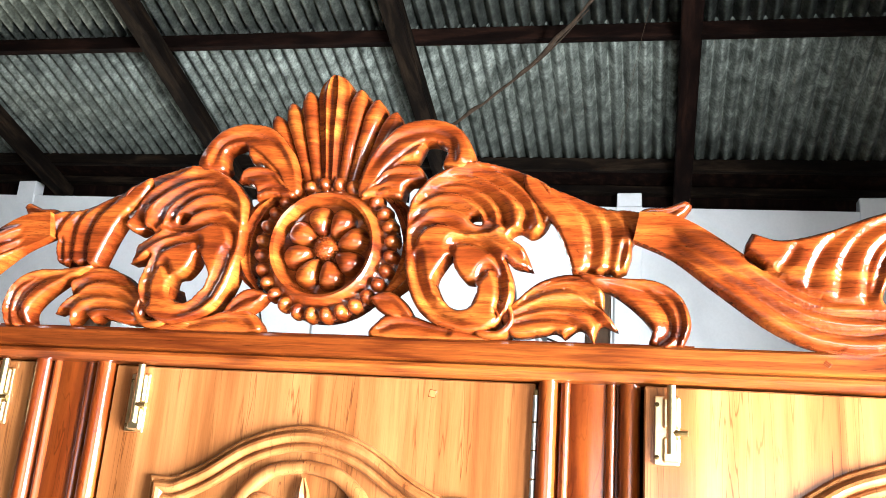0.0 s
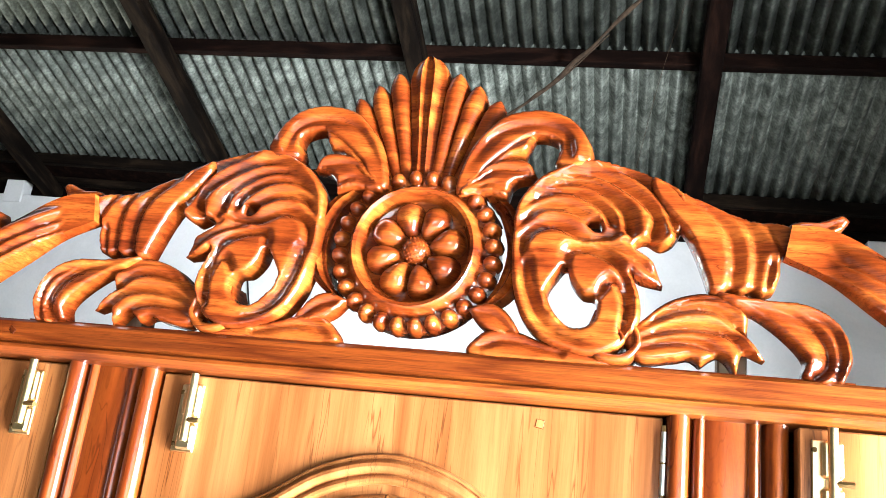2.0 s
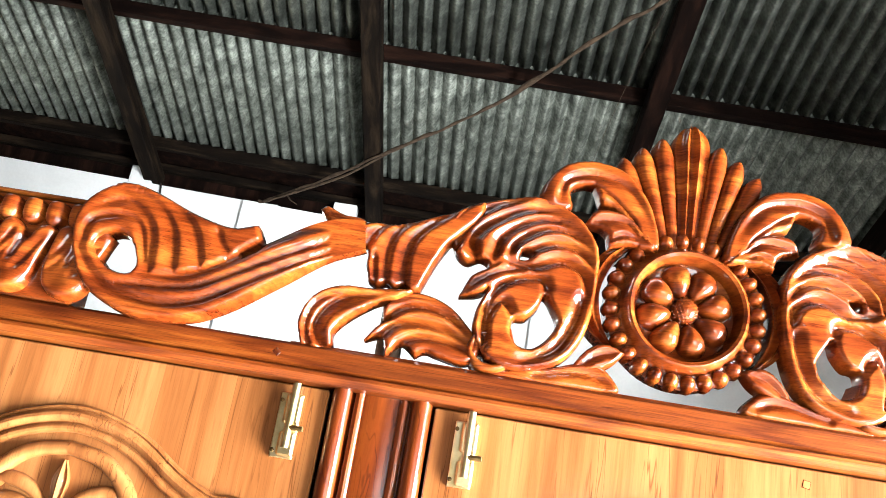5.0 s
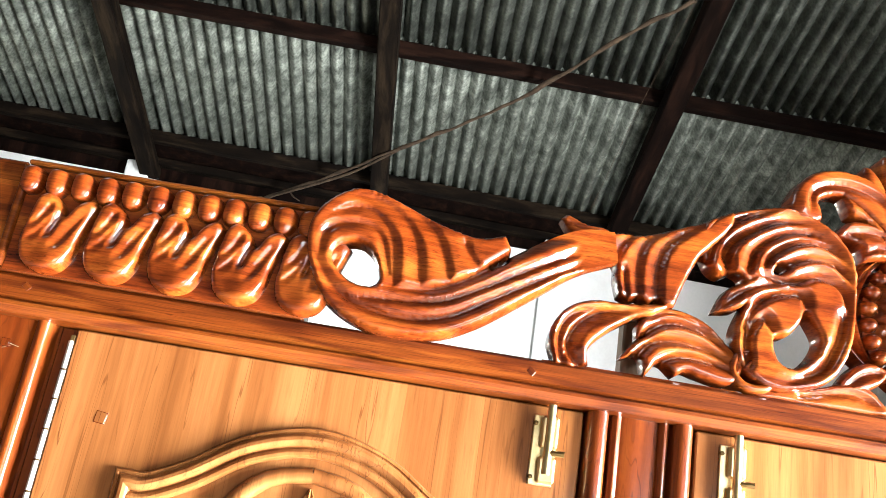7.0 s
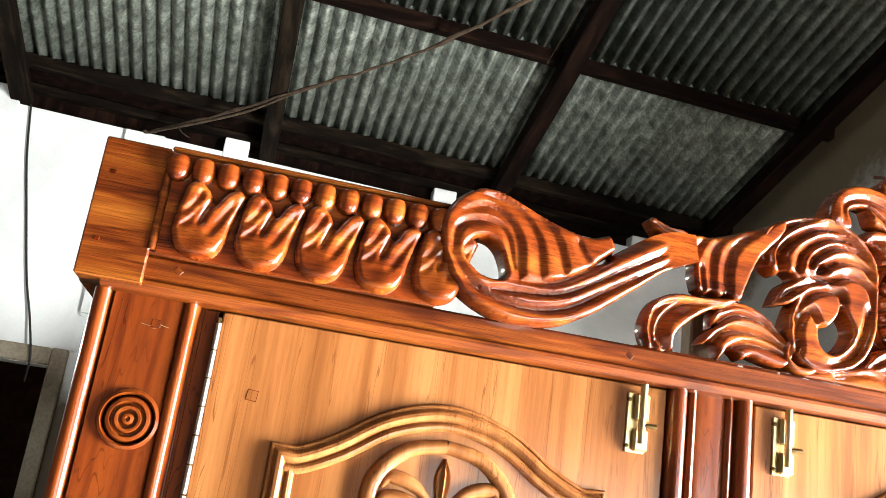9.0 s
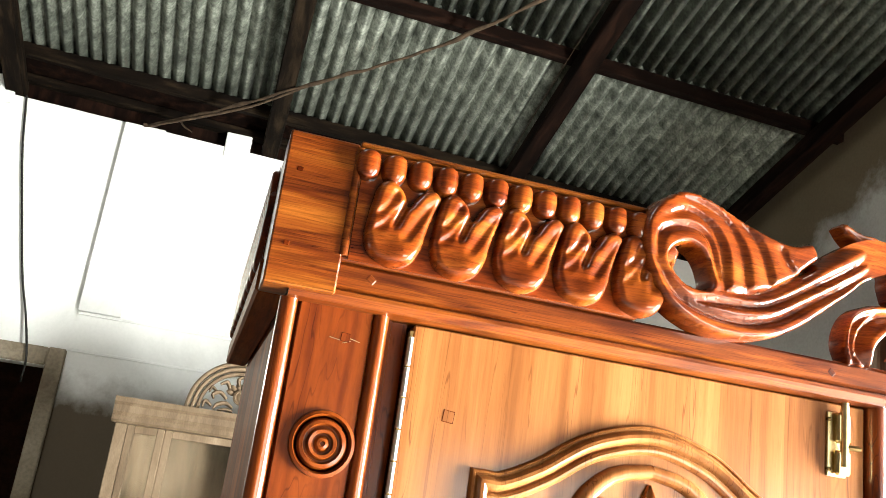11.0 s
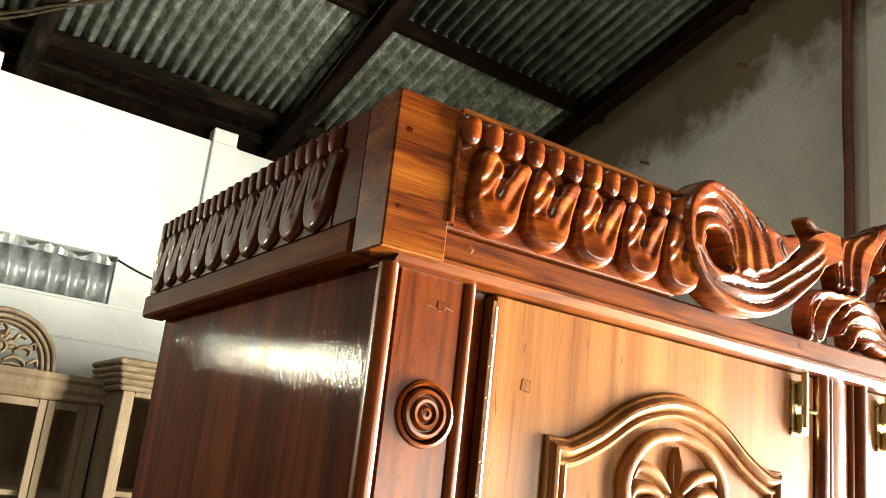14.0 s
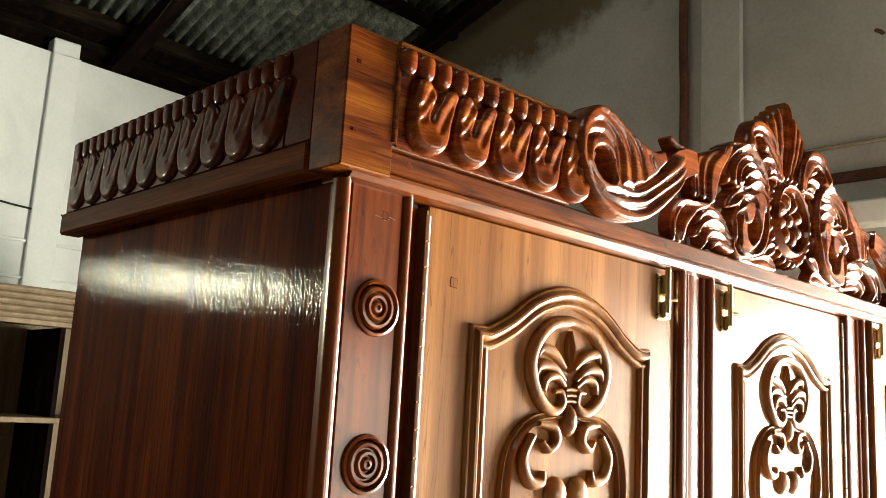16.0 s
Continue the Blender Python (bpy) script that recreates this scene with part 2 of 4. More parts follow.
gb.inputs["Base Color"].default_value, gb.inputs["Transmission Weight"].default_value = (0.85, 0.88, 0.86, 1), 1.0
black = plain("black_rubber", [(0.012, 0.011, 0.010), (0.03, 0.028, 0.026)], 20.0, 0.6)
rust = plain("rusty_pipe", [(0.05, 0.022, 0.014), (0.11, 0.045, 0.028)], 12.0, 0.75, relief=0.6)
twig = plain("dry_branch", [(0.022, 0.014, 0.009), (0.085, 0.056, 0.034)], 20.0, 0.85, relief=0.7)
earth = plain("earth", [(0.30, 0.25, 0.19), (0.42, 0.36, 0.28)], 0.6, 0.9, relief=0.5)

# ---- mesh helpers ----
MM = 0.001


def mesh(name, verts, faces, mat, parent=None, label="", smooth=True, sharp=42):
    me = bpy.data.meshes.new(name)
    me.from_pydata([tuple(map(float, v)) for v in verts], [], faces)
    me.validate()
    if smooth:
        me.polygons.foreach_set("use_smooth", [True] * len(me.polygons))
        me.set_sharp_from_angle(angle=radians(sharp))
    me.materials.append(mat)
    ob = new(name, me)
    ob.parent = parent
    if label:
        tagged(ob, label)
    return ob


def part(name, bm, mat, parent=None, label=""):
    bmesh.ops.recalc_face_normals(bm, faces=bm.faces)
    me = bpy.data.meshes.new(name)
    bm.to_mesh(me)
    bm.free()
    me.polygons.foreach_set("use_smooth", [True] * len(me.polygons))
    me.set_sharp_from_angle(angle=radians(30))
    me.materials.append(mat)
    ob = new(name, me)
    ob.parent = parent
    if label:
        tagged(ob, label)
    return ob


def box(x0, x1, y0, y1, z0, z1, bevel=0.0, bm=None):
    b = bmesh.new()
    bmesh.ops.create_cube(b, size=1)
    for v in b.verts:
        v.co = ((x0 + x1) / 2 + v.co.x * (x1 - x0), (y0 + y1) / 2 + v.co.y * (y1 - y0), (z0 + z1) / 2 + v.co.z * (z1 - z0))
    if bevel:
        bmesh.ops.bevel(b, geom=b.edges[:], offset=bevel, segments=1, affect="EDGES")
    if bm is None:
        return b
    tmp = bpy.data.meshes.new("tmp")
    b.to_mesh(tmp)
    b.free()
    bm.from_mesh(tmp)
    bpy.data.meshes.remove(tmp)
    return bm


def extrude(profile, a, b, axis):
    """A solid with a closed profile, run along one axis from a to b. profile: (p, q) in the two other axes, in the order x, y, z."""
    n = len(profile)
    place = {"x": lambda s, p, q: (s, p, q), "y": lambda s, p, q: (p, s, q), "z": lambda s, p, q: (p, q, s)}[axis]
    verts = [place(s, p, q) for s in (a, b) for p, q in profile]
    bm = bmesh.new()
    vs = [bm.verts.new(v) for v in verts]
    for i in range(n):
        bm.faces.new((vs[i], vs[(i + 1) % n], vs[n + (i + 1) % n], vs[n + i]))
    bm.faces.new(vs[:n][::-1])
    bm.faces.new(vs[n:])
    return bm


def rounded(cx, cy, r, a0, a1, n=7):
    """An arc of a profile, degrees."""
    return [(cx + r * math.cos(radians(a0 + (a1 - a0) * i / n)), cy + r * math.sin(radians(a0 + (a1 - a0) * i / n))) for i in range(n + 1)]


def spline(points, n):
    """A smooth line through control points of any dimension."""
    p = np.array(points, float)
    p = np.vstack((2 * p[0] - p[1], p, 2 * p[-1] - p[-2]))
    out = []
    for s in np.linspace(0, len(points) - 1 - 1e-6, n):
        i, u = int(s), s - int(s)
        a, b, c, d = p[i:i + 4]
        out.append(0.5 * (2 * b + (c - a) * u + (2 * a - 5 * b + 4 * c - d) * u * u + (3 * b - a - 3 * c + d) * u ** 3))
    return np.array(out)


def lanes_profile(s, lanes, groove, lean=0.0):
    """Height, 0 to 1, across a carved leaf: hollow lanes with ridges between, each steeper on one side."""
    w = (s + 1) / 2 * lanes
    w = w - min(int(w), lanes - 1)
    w = 2 * w ** (2.0 ** lean) - 1
    if lanes == 1:
        return max(0.0, 1 - abs(s) ** 2.5) ** 0.5
    edge = max(0.0, 1 - abs(s) ** 7) ** 0.5
    return edge * (1 - groove * (1 - w * w) ** 1.3)


def carved(name, points, height, lanes, parent, mat, front=0.0, back=0.02, n=30, groove=0.62, mirror=1, label="", across=None, ends=(1.0, 1.0), lean=0.0):
    """A carved strand: a leaf or scroll along a line of (u, v, half width), raised by height from the plane front, sawn out to the plane back."""
    line = spline(points, n)
    line[:, 2] = np.maximum(line[:, 2], 0.0006)
    tangent = np.gradient(line[:, :2], axis=0)
    tangent /= np.linalg.norm(tangent, axis=1)[:, None] + 1e-9
    normal = np.stack((-tangent[:, 1], tangent[:, 0]), 1)
    m = across or (8 * lanes + 3)
    s = np.linspace(-1, 1, m)
    prof = np.array([lanes_profile(v, lanes, groove if lanes > 1 else 0.5, lean) for v in s])
    verts, faces = [], []
    widest = line[:, 2].max()
    for i in range(n):
        f = i / (n - 1)
        sink = min(1.0, ends[0] + (1 - ends[0]) * f / 0.22, ends[1] + (1 - ends[1]) * (1 - f) / 0.22)
        h = height * min(1.0, 0.45 + 0.55 * (line[i, 2] / widest) ** 0.6) * sink
        for j in (-1, *range(m), m):
            k = min(max(j, 0), m - 1)
            u, v = line[i, :2] + normal[i] * line[i, 2] * s[k]
            y = back if j in (-1, m) else front - h * prof[k]
            verts.append((mirror * u, y, v))
    w = m + 2
    for i in range(n - 1):
        for j in range(w - 1):
            a = i * w + j
            faces.append((a, a + 1, a + w + 1, a + w))
        faces.append((i * w + w - 1, i * w, (i + 1) * w, (i + 1) * w + w - 1))
    faces.append(tuple(range(w - 1, -1, -1)))
    faces.append(tuple(range((n - 1) * w, n * w)))
    if mirror < 0:
        faces = [f[::-1] for f in faces]
    return mesh(name, verts, faces, mat, parent, label)


def dome(name, u, v, ru, rv, h, parent, mat, y=0.0, turn=0.0, seg=14, rings=6, waist=0.0):
    """Half an egg on an upright plane."""
    verts, faces = [], []
    ca, sa = math.cos(turn), math.sin(turn)
    for i in range(rings):
        a = math.pi / 2 * i / rings
        for j in range(seg):
            b = 2 * math.pi * j / seg
            p, q = ru * math.cos(a) * math.cos(b), rv * math.cos(a) * math.sin(b)
            q *= 1 + waist * math.cos(b)
            verts.append((u + p * ca - q * sa, y - h * math.sin(a) if i else y + 0.004, v + p * sa + q * ca))
    verts.append((u, y - h, v))
    for i in range(rings - 1):
        for j in range(seg):
            k = (j + 1) % seg
            faces.append((i * seg + j, i * seg + k, (i + 1) * seg + k, (i + 1) * seg + j))
    for j in range(seg):
        faces.append(((rings - 1) * seg + j, (rings - 1) * seg + (j + 1) % seg, rings * seg))
    return mesh(name, verts, faces, mat, parent)


def closed_line(points, gap):
    """A smooth closed line through (u, v) in millimetres, evenly sampled; a third value marks a sharp corner."""
    k = len(points)
    out = []
    for i in range(k):
        a, b, c, d = (np.array(points[(i + j) % k][:2], float) for j in (-1, 0, 1, 2))
        if len(points[i]) > 2:
            a = 2 * b - c
        if len(points[(i + 1) % k]) > 2:
            d = 2 * c - b
        n = max(2, int(np.linalg.norm(c - b) / gap))
        for u in np.arange(n) / n:
            out.append(0.5 * (2 * b + (c - a) * u + (2 * a - 5 * b + 4 * c - d) * u * u + (3 * b - a - 3 * c + d) * u ** 3))
    return np.array(out)


def inside(points, loops):
    """Which points lie within the first loop and outside the others."""
    odd = np.zeros(len(points), bool)
    x, y = points[:, 0], points[:, 1]
    for loop in loops:
        for (x0, y0), (x1, y1) in zip(loop, np.roll(loop, -1, 0)):
            if y0 != y1:
                odd ^= ((y0 > y) != (y1 > y)) & (x < (x1 - x0) * (y - y0) / (y1 - y0) + x0)
    return odd


def relief(name, outline, cuts, parent, mat, high=18.0, front=-0.004, back=0.018, holes=(), edge=4.0, rim=0.5, step=1.8, swells=(), sides=(1, -1), base=1.75, soften=2):
    """A piece sawn out of a board and carved. outline, holes: closed lines in millimetres; cuts: (points, depth, width to the left of the way,
    width to the right); high: the relief over the plane front; swells: (u, v, radius, lift)."""
    loops = [closed_line(p, 1.6) for p in (outline, *holes)]
    rims = np.concatenate(loops)
    lo, hi = loops[0].min(0), loops[0].max(0)
    rows = np.arange(lo[1], hi[1], step * 0.866)
    grid = np.array([(x + (0.5 * step if i % 2 else 0), y) for i, y in enumerate(rows) for x in np.arange(lo[0], hi[0], step)])
    grid = grid[inside(grid, loops)]
    lines = []
    for points, _, left, right in cuts:
        line = spline(points, max(12, int(np.sum(np.hypot(*np.diff(np.array(points, float), axis=0).T)) / 1.3)))
        way = np.gradient(line, axis=0)
        way /= np.linalg.norm(way, axis=1)[:, None] + 1e-9
        side = np.stack((-way[:, 1], way[:, 0]), 1)
        for off in (0.0, 0.3 * min(left, 4), -0.5 * right, -right):
            new_line = line + side * off
            if lines:
                known_line = np.concatenate(lines)
                new_line = new_line[np.array([np.min(np.hypot(*(known_line - p).T)) for p in new_line]) > 0.55]
            if len(new_line):
                lines.append(new_line)
    if lines:
        lines = np.concatenate(lines)
        lines = lines[inside(lines, loops)]
        grid = np.concatenate((lines, grid[np.array([np.min(np.hypot(*(lines - p).T)) for p in grid]) > 0.6 * step]))
    reach = np.array([np.min(np.hypot(*(rims - p).T)) for p in grid])
    grid, reach = grid[reach > 0.5 * step], reach[reach > 0.5 * step]
    pts = np.concatenate((rims, grid))
    reach = np.concatenate((np.zeros(len(rims)), reach))
    ties, at = [], 0
    for loop in loops:
        ties += [(at + i, at + (i + 1) % len(loop)) for i in range(len(loop))]
        at += len(loop)
    flat, _, tris, origin, _, _ = geometry.delaunay_2d_cdt([Vector(p) for p in pts], ties, [], 0, 1e-4)
    flat = np.array([tuple(p) for p in flat])
    tris = np.array(tris)
    tris = tris[inside(flat[tris].mean(1), loops)]
    reach = np.array([reach[o[0]] if o else 0.0 for o in origin])
    height = high * (rim + (1 - rim) * (1 - (1 - np.minimum(reach / edge, 1)) ** 2) ** 0.5)
    for u, v, r, lift in swells:
        height += lift * np.exp(-((flat[:, 0] - u) ** 2 + (flat[:, 1] - v) ** 2) / r ** 2)
    depth = np.zeros(len(flat))
    for points, deep, left, right in cuts:
        line = spline(points, 160)
        way = np.gradient(line, axis=0)
        fade = np.minimum(1, np.minimum((np.arange(160) + 8) / 45, (230 - np.arange(160)) / 80))
        d = np.hypot(flat[:, None, 0] - line[None, :, 0], flat[:, None, 1] - line[None, :, 1])
        k = d.argmin(1)
        d = d[np.arange(len(flat)), k]
        off = flat - line[k]
        turn = way[k, 0] * off[:, 1] - way[k, 1] * off[:, 0]
        f = np.maximum(0, 1 - d / np.where(turn > 0, left, right))
        depth = np.maximum(depth, deep * fade[k] * f ** 1.25)
    height = np.maximum(height - depth, 1.5)
    ties = np.concatenate((tris[:, :2], tris[:, 1:], tris[:, ::2]))
    ties = np.concatenate((ties, ties[:, ::-1]))
    for _ in range(soften):
        total, links = np.zeros(len(flat)), np.zeros(len(flat))
        np.add.at(total, ties[:, 0], height[ties[:, 1]])
        np.add.at(links, ties[:, 0], 1)
        height = np.where(reach > 0.2, 0.4 * height + 0.6 * total / np.maximum(links, 1), height)
    n = len(flat)
    made = []
    for s in sides:
        top = np.column_stack((s * flat[:, 0] * MM, front - height * MM, base + flat[:, 1] * MM))
        low = top.copy()
        low[:, 1] = back
        faces = [tuple(f) for f in tris] + [tuple(n + f[::-1]) for f in tris]
        count = {}
        for f in tris:
            for a, b in ((f[0], f[1]), (f[1], f[2]), (f[2], f[0])):
                count[(a, b)] = 1
        faces += [(b, a, n + a, n + b) for a, b in count if (b, a) not in count]
        if s < 0:
            faces = [f[::-1] for f in faces]
        made.append(mesh(name, np.concatenate((top, low)), faces, mat, parent, sharp=64))
    return made


def turned(name, u, v, profile, parent, mat, y=0.0, seg=40, label=""):
    """A round carving on an upright plane: profile of (radius, height) from the rim to the middle."""
    verts = [(u + r * math.cos(2 * math.pi * j / seg), y - h, v + r * math.sin(2 * math.pi * j / seg)) for r, h in profile for j in range(seg)]
    faces = [(i * seg + j, i * seg + (j + 1) % seg, (i + 1) * seg + (j + 1) % seg, (i + 1) * seg + j) for i in range(len(profile) - 1) for j in range(seg)]
    faces.append(tuple(range((len(profile) - 1) * seg, len(profile) * seg)))
    return mesh(name, verts, faces, mat, parent, label)


def tube(name, points, radius, mat, parent=None, seg=8, n=24, label=""):
    """A cable, pipe or branch through points of (x, y, z) with a radius, or of (x, y, z, radius)."""
    line = spline([(*p, radius)[:4] for p in points], n)
    verts, faces = [], []
    for i in range(n):
        d = Vector(line[min(i + 1, n - 1), :3] - line[max(i - 1, 0), :3]).normalized()
        a = d.orthogonal().normalized() if abs(d.z) > 0.9 else d.cross(Vector((0, 0, 1))).normalized()
        b = d.cross(a)
        for j in range(seg):
            q = 2 * math.pi * j / seg
            verts.append(Vector(line[i, :3]) + (a * math.cos(q) + b * math.sin(q)) * line[i, 3])
    for i in range(n - 1):
        for j in range(seg):
            faces.append((i * seg + j, i * seg + (j + 1) % seg, (i + 1) * seg + (j + 1) % seg, (i + 1) * seg + j))
    faces += [tuple(range(seg - 1, -1, -1)), tuple(range((n - 1) * seg, n * seg))]
    return mesh(name, verts, faces, mat, parent, label)


def thing(name, x, y, z, label, category, group="", turn=0.0):
    ob = new(name)
    ob.matrix_basis = pose(x, y, z, 0, 0, turn)
    ob.empty_display_size = 0.1
    return tagged(ob, label, category, group)


def structure(name, bm, mat, label=""):
    return tagged(part(name, bm, mat), label, kind="structure")


# ---- the workshop ----
WEST, EAST, SOUTH, NORTH = -7.0, 1.8, -4.0, 5.2


def roof_z(x, y):
    """The underside of the purlins."""
    return 3.865 - 0.31 * (y - 4.0) - 0.026 * (x + 1.27)


structure("floor", box(WEST - 0.2, EAST + 0.2, SOUTH - 0.2, NORTH + 0.2, -0.12, 0.0), concrete, "worn grey concrete workshop floor")
structure("ground", box(-60, 60, -60, 60, -0.4, -0.14), earth, "dry bare earth outside the workshop")


def wall_with_holes(name, axis, at, thick, a0, a1, z0, top, holes, mat, label):
    """An upright wall along one axis, cut by openings (a0, a1, z0, z1). top: height at a place along it."""
    cuts = sorted({a0, a1, *[h[0] for h in holes], *[h[1] for h in holes]})
    bm = bmesh.new()
    for p, q in zip(cuts, cuts[1:]):
        spans, low = [], z0
        for h in sorted((h for h in holes if h[0] <= p and h[1] >= q), key=lambda h: h[2]):
            if h[2] > low:
                spans.append((low, h[2], h[2]))
            low = h[3]
        spans.append((low, top(p), top(q)))
        for lo, hp, hq in spans:
            corners = [(p, lo), (q, lo), (q, hq), (p, hp)]
            vs = []
            for t in (at, at + thick):
                vs.append([bm.verts.new((t, c, z) if axis == "y" else (c, t, z)) for c, z in corners])
            bm.faces.new(vs[0])
            bm.faces.new(vs[1][::-1])
            for i in range(4):
                bm.faces.new((vs[0][i], vs[1][i], vs[1][(i + 1) % 4], vs[0][(i + 1) % 4]))
    bmesh.ops.remove_doubles(bm, verts=bm.verts, dist=0.0005)
    return structure(name, bm, mat, label)


wall_top = lambda x: 3.35 - 0.024 * x
wall_with_holes("wall_north", "x", NORTH, 0.2, WEST, EAST, 0.0, wall_top,
                [(-3.15, -2.192, 0.0, 1.955), (-3.85, -3.31, 1.95, 2.41), (-1.2, -0.6, 2.27, 2.54)], north_wash, "whitewashed plaster wall with a doorway and patched vent")
wall_with_holes("wall_east", "y", EAST, 0.2, SOUTH, NORTH + 0.2, 0.0, lambda y: roof_z(EAST, y) + 0.12,
                [(-3.9, -2.3, 0.0, 1.92), (-1.22, 0.92, 0.0, 1.92)], gable_plaster, "grey plastered gable wall under the sloping roof")
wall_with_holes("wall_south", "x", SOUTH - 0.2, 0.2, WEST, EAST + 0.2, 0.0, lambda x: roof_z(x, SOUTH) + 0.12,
                [(0.1, 1.76, 0.0, 2.05)], low_bounce_cement, "unseen cement wall kept dark to cut bounced light, with a wide opening")
wall_with_holes("wall_west", "y", WEST - 0.2, 0.2, SOUTH - 0.2, NORTH + 0.2, 0.0, lambda y: roof_z(WEST, y) + 0.12, [], low_bounce_cement, "unseen cement wall kept dark to cut bounced light")


def sheets(y0, y1, lift):
    """One course of corrugated sheets between two lines across the roof."""
    n = int((EAST - WEST) / 0.076 * 16)
    verts, faces = [], []
    for y in (y0, y1):
        for i in range(n + 1):
            x = WEST + (EAST - WEST) * i / n
            verts.append((x, y, roof_z(x, y) + 0.085 + lift + 0.030 - 0.056 * (math.sin(math.pi * x / 0.076) ** 2 + 0.008) ** 0.55))
    for i in range(n):
        x = WEST + (EAST - WEST) * i / n
        # Out-of-view gap left for the lamp added above the room.
        if not (-0.5 < y0 < 0.5 and -3.7 < x < -2.1):
            faces.append((i, i + 1, n + 2 + i, n + 1 + i))
    return verts, faces


verts, faces = [], []
for k, (y0, y1) in enumerate(((4.0, 5.6), (1.9, 4.025), (-0.2, 1.925), (-2.3, -0.175), (-4.3, -2.275))):
    v, fs = sheets(y0, y1, 0.003 * (k % 2))
    faces += [tuple(i + len(verts) for i in q) for q in fs]
    verts += v
ceiling = mesh("ceiling", verts, faces, galvanised)
solid = ceiling.modifiers.new("thickness", "SOLIDIFY")
solid.thickness, solid.offset = 0.0015, 1
tagged(ceiling, "rust-stained corrugated galvanised roof sheets", kind="structure")


def beam(name, a, b, wide, high, label, mat=None):
    """A sawn timber between two points, its top edge along the line."""
    a, b = Vector(a), Vector(b)
    bm = box(-wide / 2, wide / 2, -high, 0, 0, (b - a).length, 0.006)
    ob = structure(name, bm, mat or old_timber, label)
    d = (b - a).normalized()
    side = d.cross(Vector((0, 0, 1))).normalized()
    up = side.cross(d)
    ob.matrix_basis = Matrix(((side.x, up.x, d.x, a.x), (side.y, up.y, d.y, a.y), (side.z, up.z, d.z, a.z), (0, 0, 0, 1)))
    return ob


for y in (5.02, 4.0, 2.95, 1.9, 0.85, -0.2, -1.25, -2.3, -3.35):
    beam("purlin", (WEST, y, roof_z(WEST, y) + 0.075), (EAST, y, roof_z(EAST, y) + 0.075), 0.06, 0.075, "dark old sawn timber purlin under the roof sheets", dusty_lit_timber if y > 4.5 else old_timber)
# Rafters on the left take the browner copy, for the light that reaches them.
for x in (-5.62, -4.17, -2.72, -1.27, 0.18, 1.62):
    beam("rafter", (x, 5.35, roof_z(x, 5.35)), (x, -4.0, roof_z(x, -4.0)), 0.10, 0.10, "dark weathered timber rafter with cobwebs", dusty_lit_timber if x < -1.0 else old_timber)
beam("wall_plate", (WEST, 5.235, 3.492 - 0.028 * WEST), (EAST, 5.235, 3.492 - 0.028 * EAST), 0.07, 0.05, "dusty timber plate above the wall", dusty_lit_timber)
for x in (-4.45, -2.79, -1.46, -0.13, 1.25):
    structure("wall_stub", box(x - 0.075, x + 0.075, 5.19, 5.36, wall_top(x) - 0.06, 3.441 - 0.028 * x, 0.006), whitewash, "whitewashed column stub on the wall top")

# Added near-black boards: the shade under the eaves is put into their colour.
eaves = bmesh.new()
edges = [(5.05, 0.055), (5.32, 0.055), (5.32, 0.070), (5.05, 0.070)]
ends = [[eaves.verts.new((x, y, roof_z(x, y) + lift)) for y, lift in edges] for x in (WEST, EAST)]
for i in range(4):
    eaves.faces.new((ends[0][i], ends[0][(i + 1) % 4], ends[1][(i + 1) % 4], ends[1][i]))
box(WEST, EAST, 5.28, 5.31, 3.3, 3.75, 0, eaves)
structure("wall_infill", eaves, old_timber, "added near-black boards standing in for shade under the eaves")

# ---- the wardrobe ----
XC, FACE = -0.357, 0.9
HALF = 0.986
wardrobe = thing("wardrobe", XC, FACE, 0, "varnished carved teak wardrobe with three panelled doors", "wardrobe")

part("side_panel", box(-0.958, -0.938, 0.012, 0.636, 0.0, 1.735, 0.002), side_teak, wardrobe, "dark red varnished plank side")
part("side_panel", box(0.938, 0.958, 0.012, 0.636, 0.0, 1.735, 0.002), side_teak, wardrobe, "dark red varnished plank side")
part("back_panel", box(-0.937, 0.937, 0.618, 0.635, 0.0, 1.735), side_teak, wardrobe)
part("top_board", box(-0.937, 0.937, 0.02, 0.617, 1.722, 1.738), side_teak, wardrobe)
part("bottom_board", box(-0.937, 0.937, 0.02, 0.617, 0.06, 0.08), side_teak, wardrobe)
part("plinth", box(-0.95, 0.95, -0.004, 0.019, 0.0, 0.12, 0.004), stile_teak, wardrobe)

rail_profile = [(0.03, 1.752), (-0.018, 1.752), (-0.021, 1.749), (-0.021, 1.731), (-0.017, 1.7285), (-0.021, 1.726), (-0.021, 1.7225), (-0.014, 1.716), (-0.004, 1.714), (0.03, 1.714)]
part("top_rail", extrude(rail_profile, -0.963, 0.963, "x"), crown_teak, wardrobe, "red-brown varnished rail with a beaded lower edge")


def stile(u0, u1, outer):
    """A corner stile: a rounded outer edge, a flat field and a bead beside the door."""
    s = 1 if outer < 0 else -1
    p = [(u0 + 0.009, 0.02), (u0 + 0.009, 0.0095), (u0 + 0.001, 0.006), (u0, 0.0)] + rounded(u0 + 0.008, -0.001, 0.008, 180, 360, 10) + [(u0 + 0.0175, 0.002), (u0 + 0.0195, -0.003)]
    p += [(u1 - 0.022, -0.003), (u1 - 0.020, 0.001)] + rounded(u1 - 0.013, 0.0, 0.0065, 180, 360, 8) + [(u1 - 0.005, 0.002), (u1 - 0.003, 0.012), (u1, 0.012), (u1, 0.02)]
    if s < 0:
        p = [(u0 + u1 - a, b) for a, b in p][::-1]
    return part("stile", extrude(p, 0.12, 1.7155, "z"), stile_teak, wardrobe)


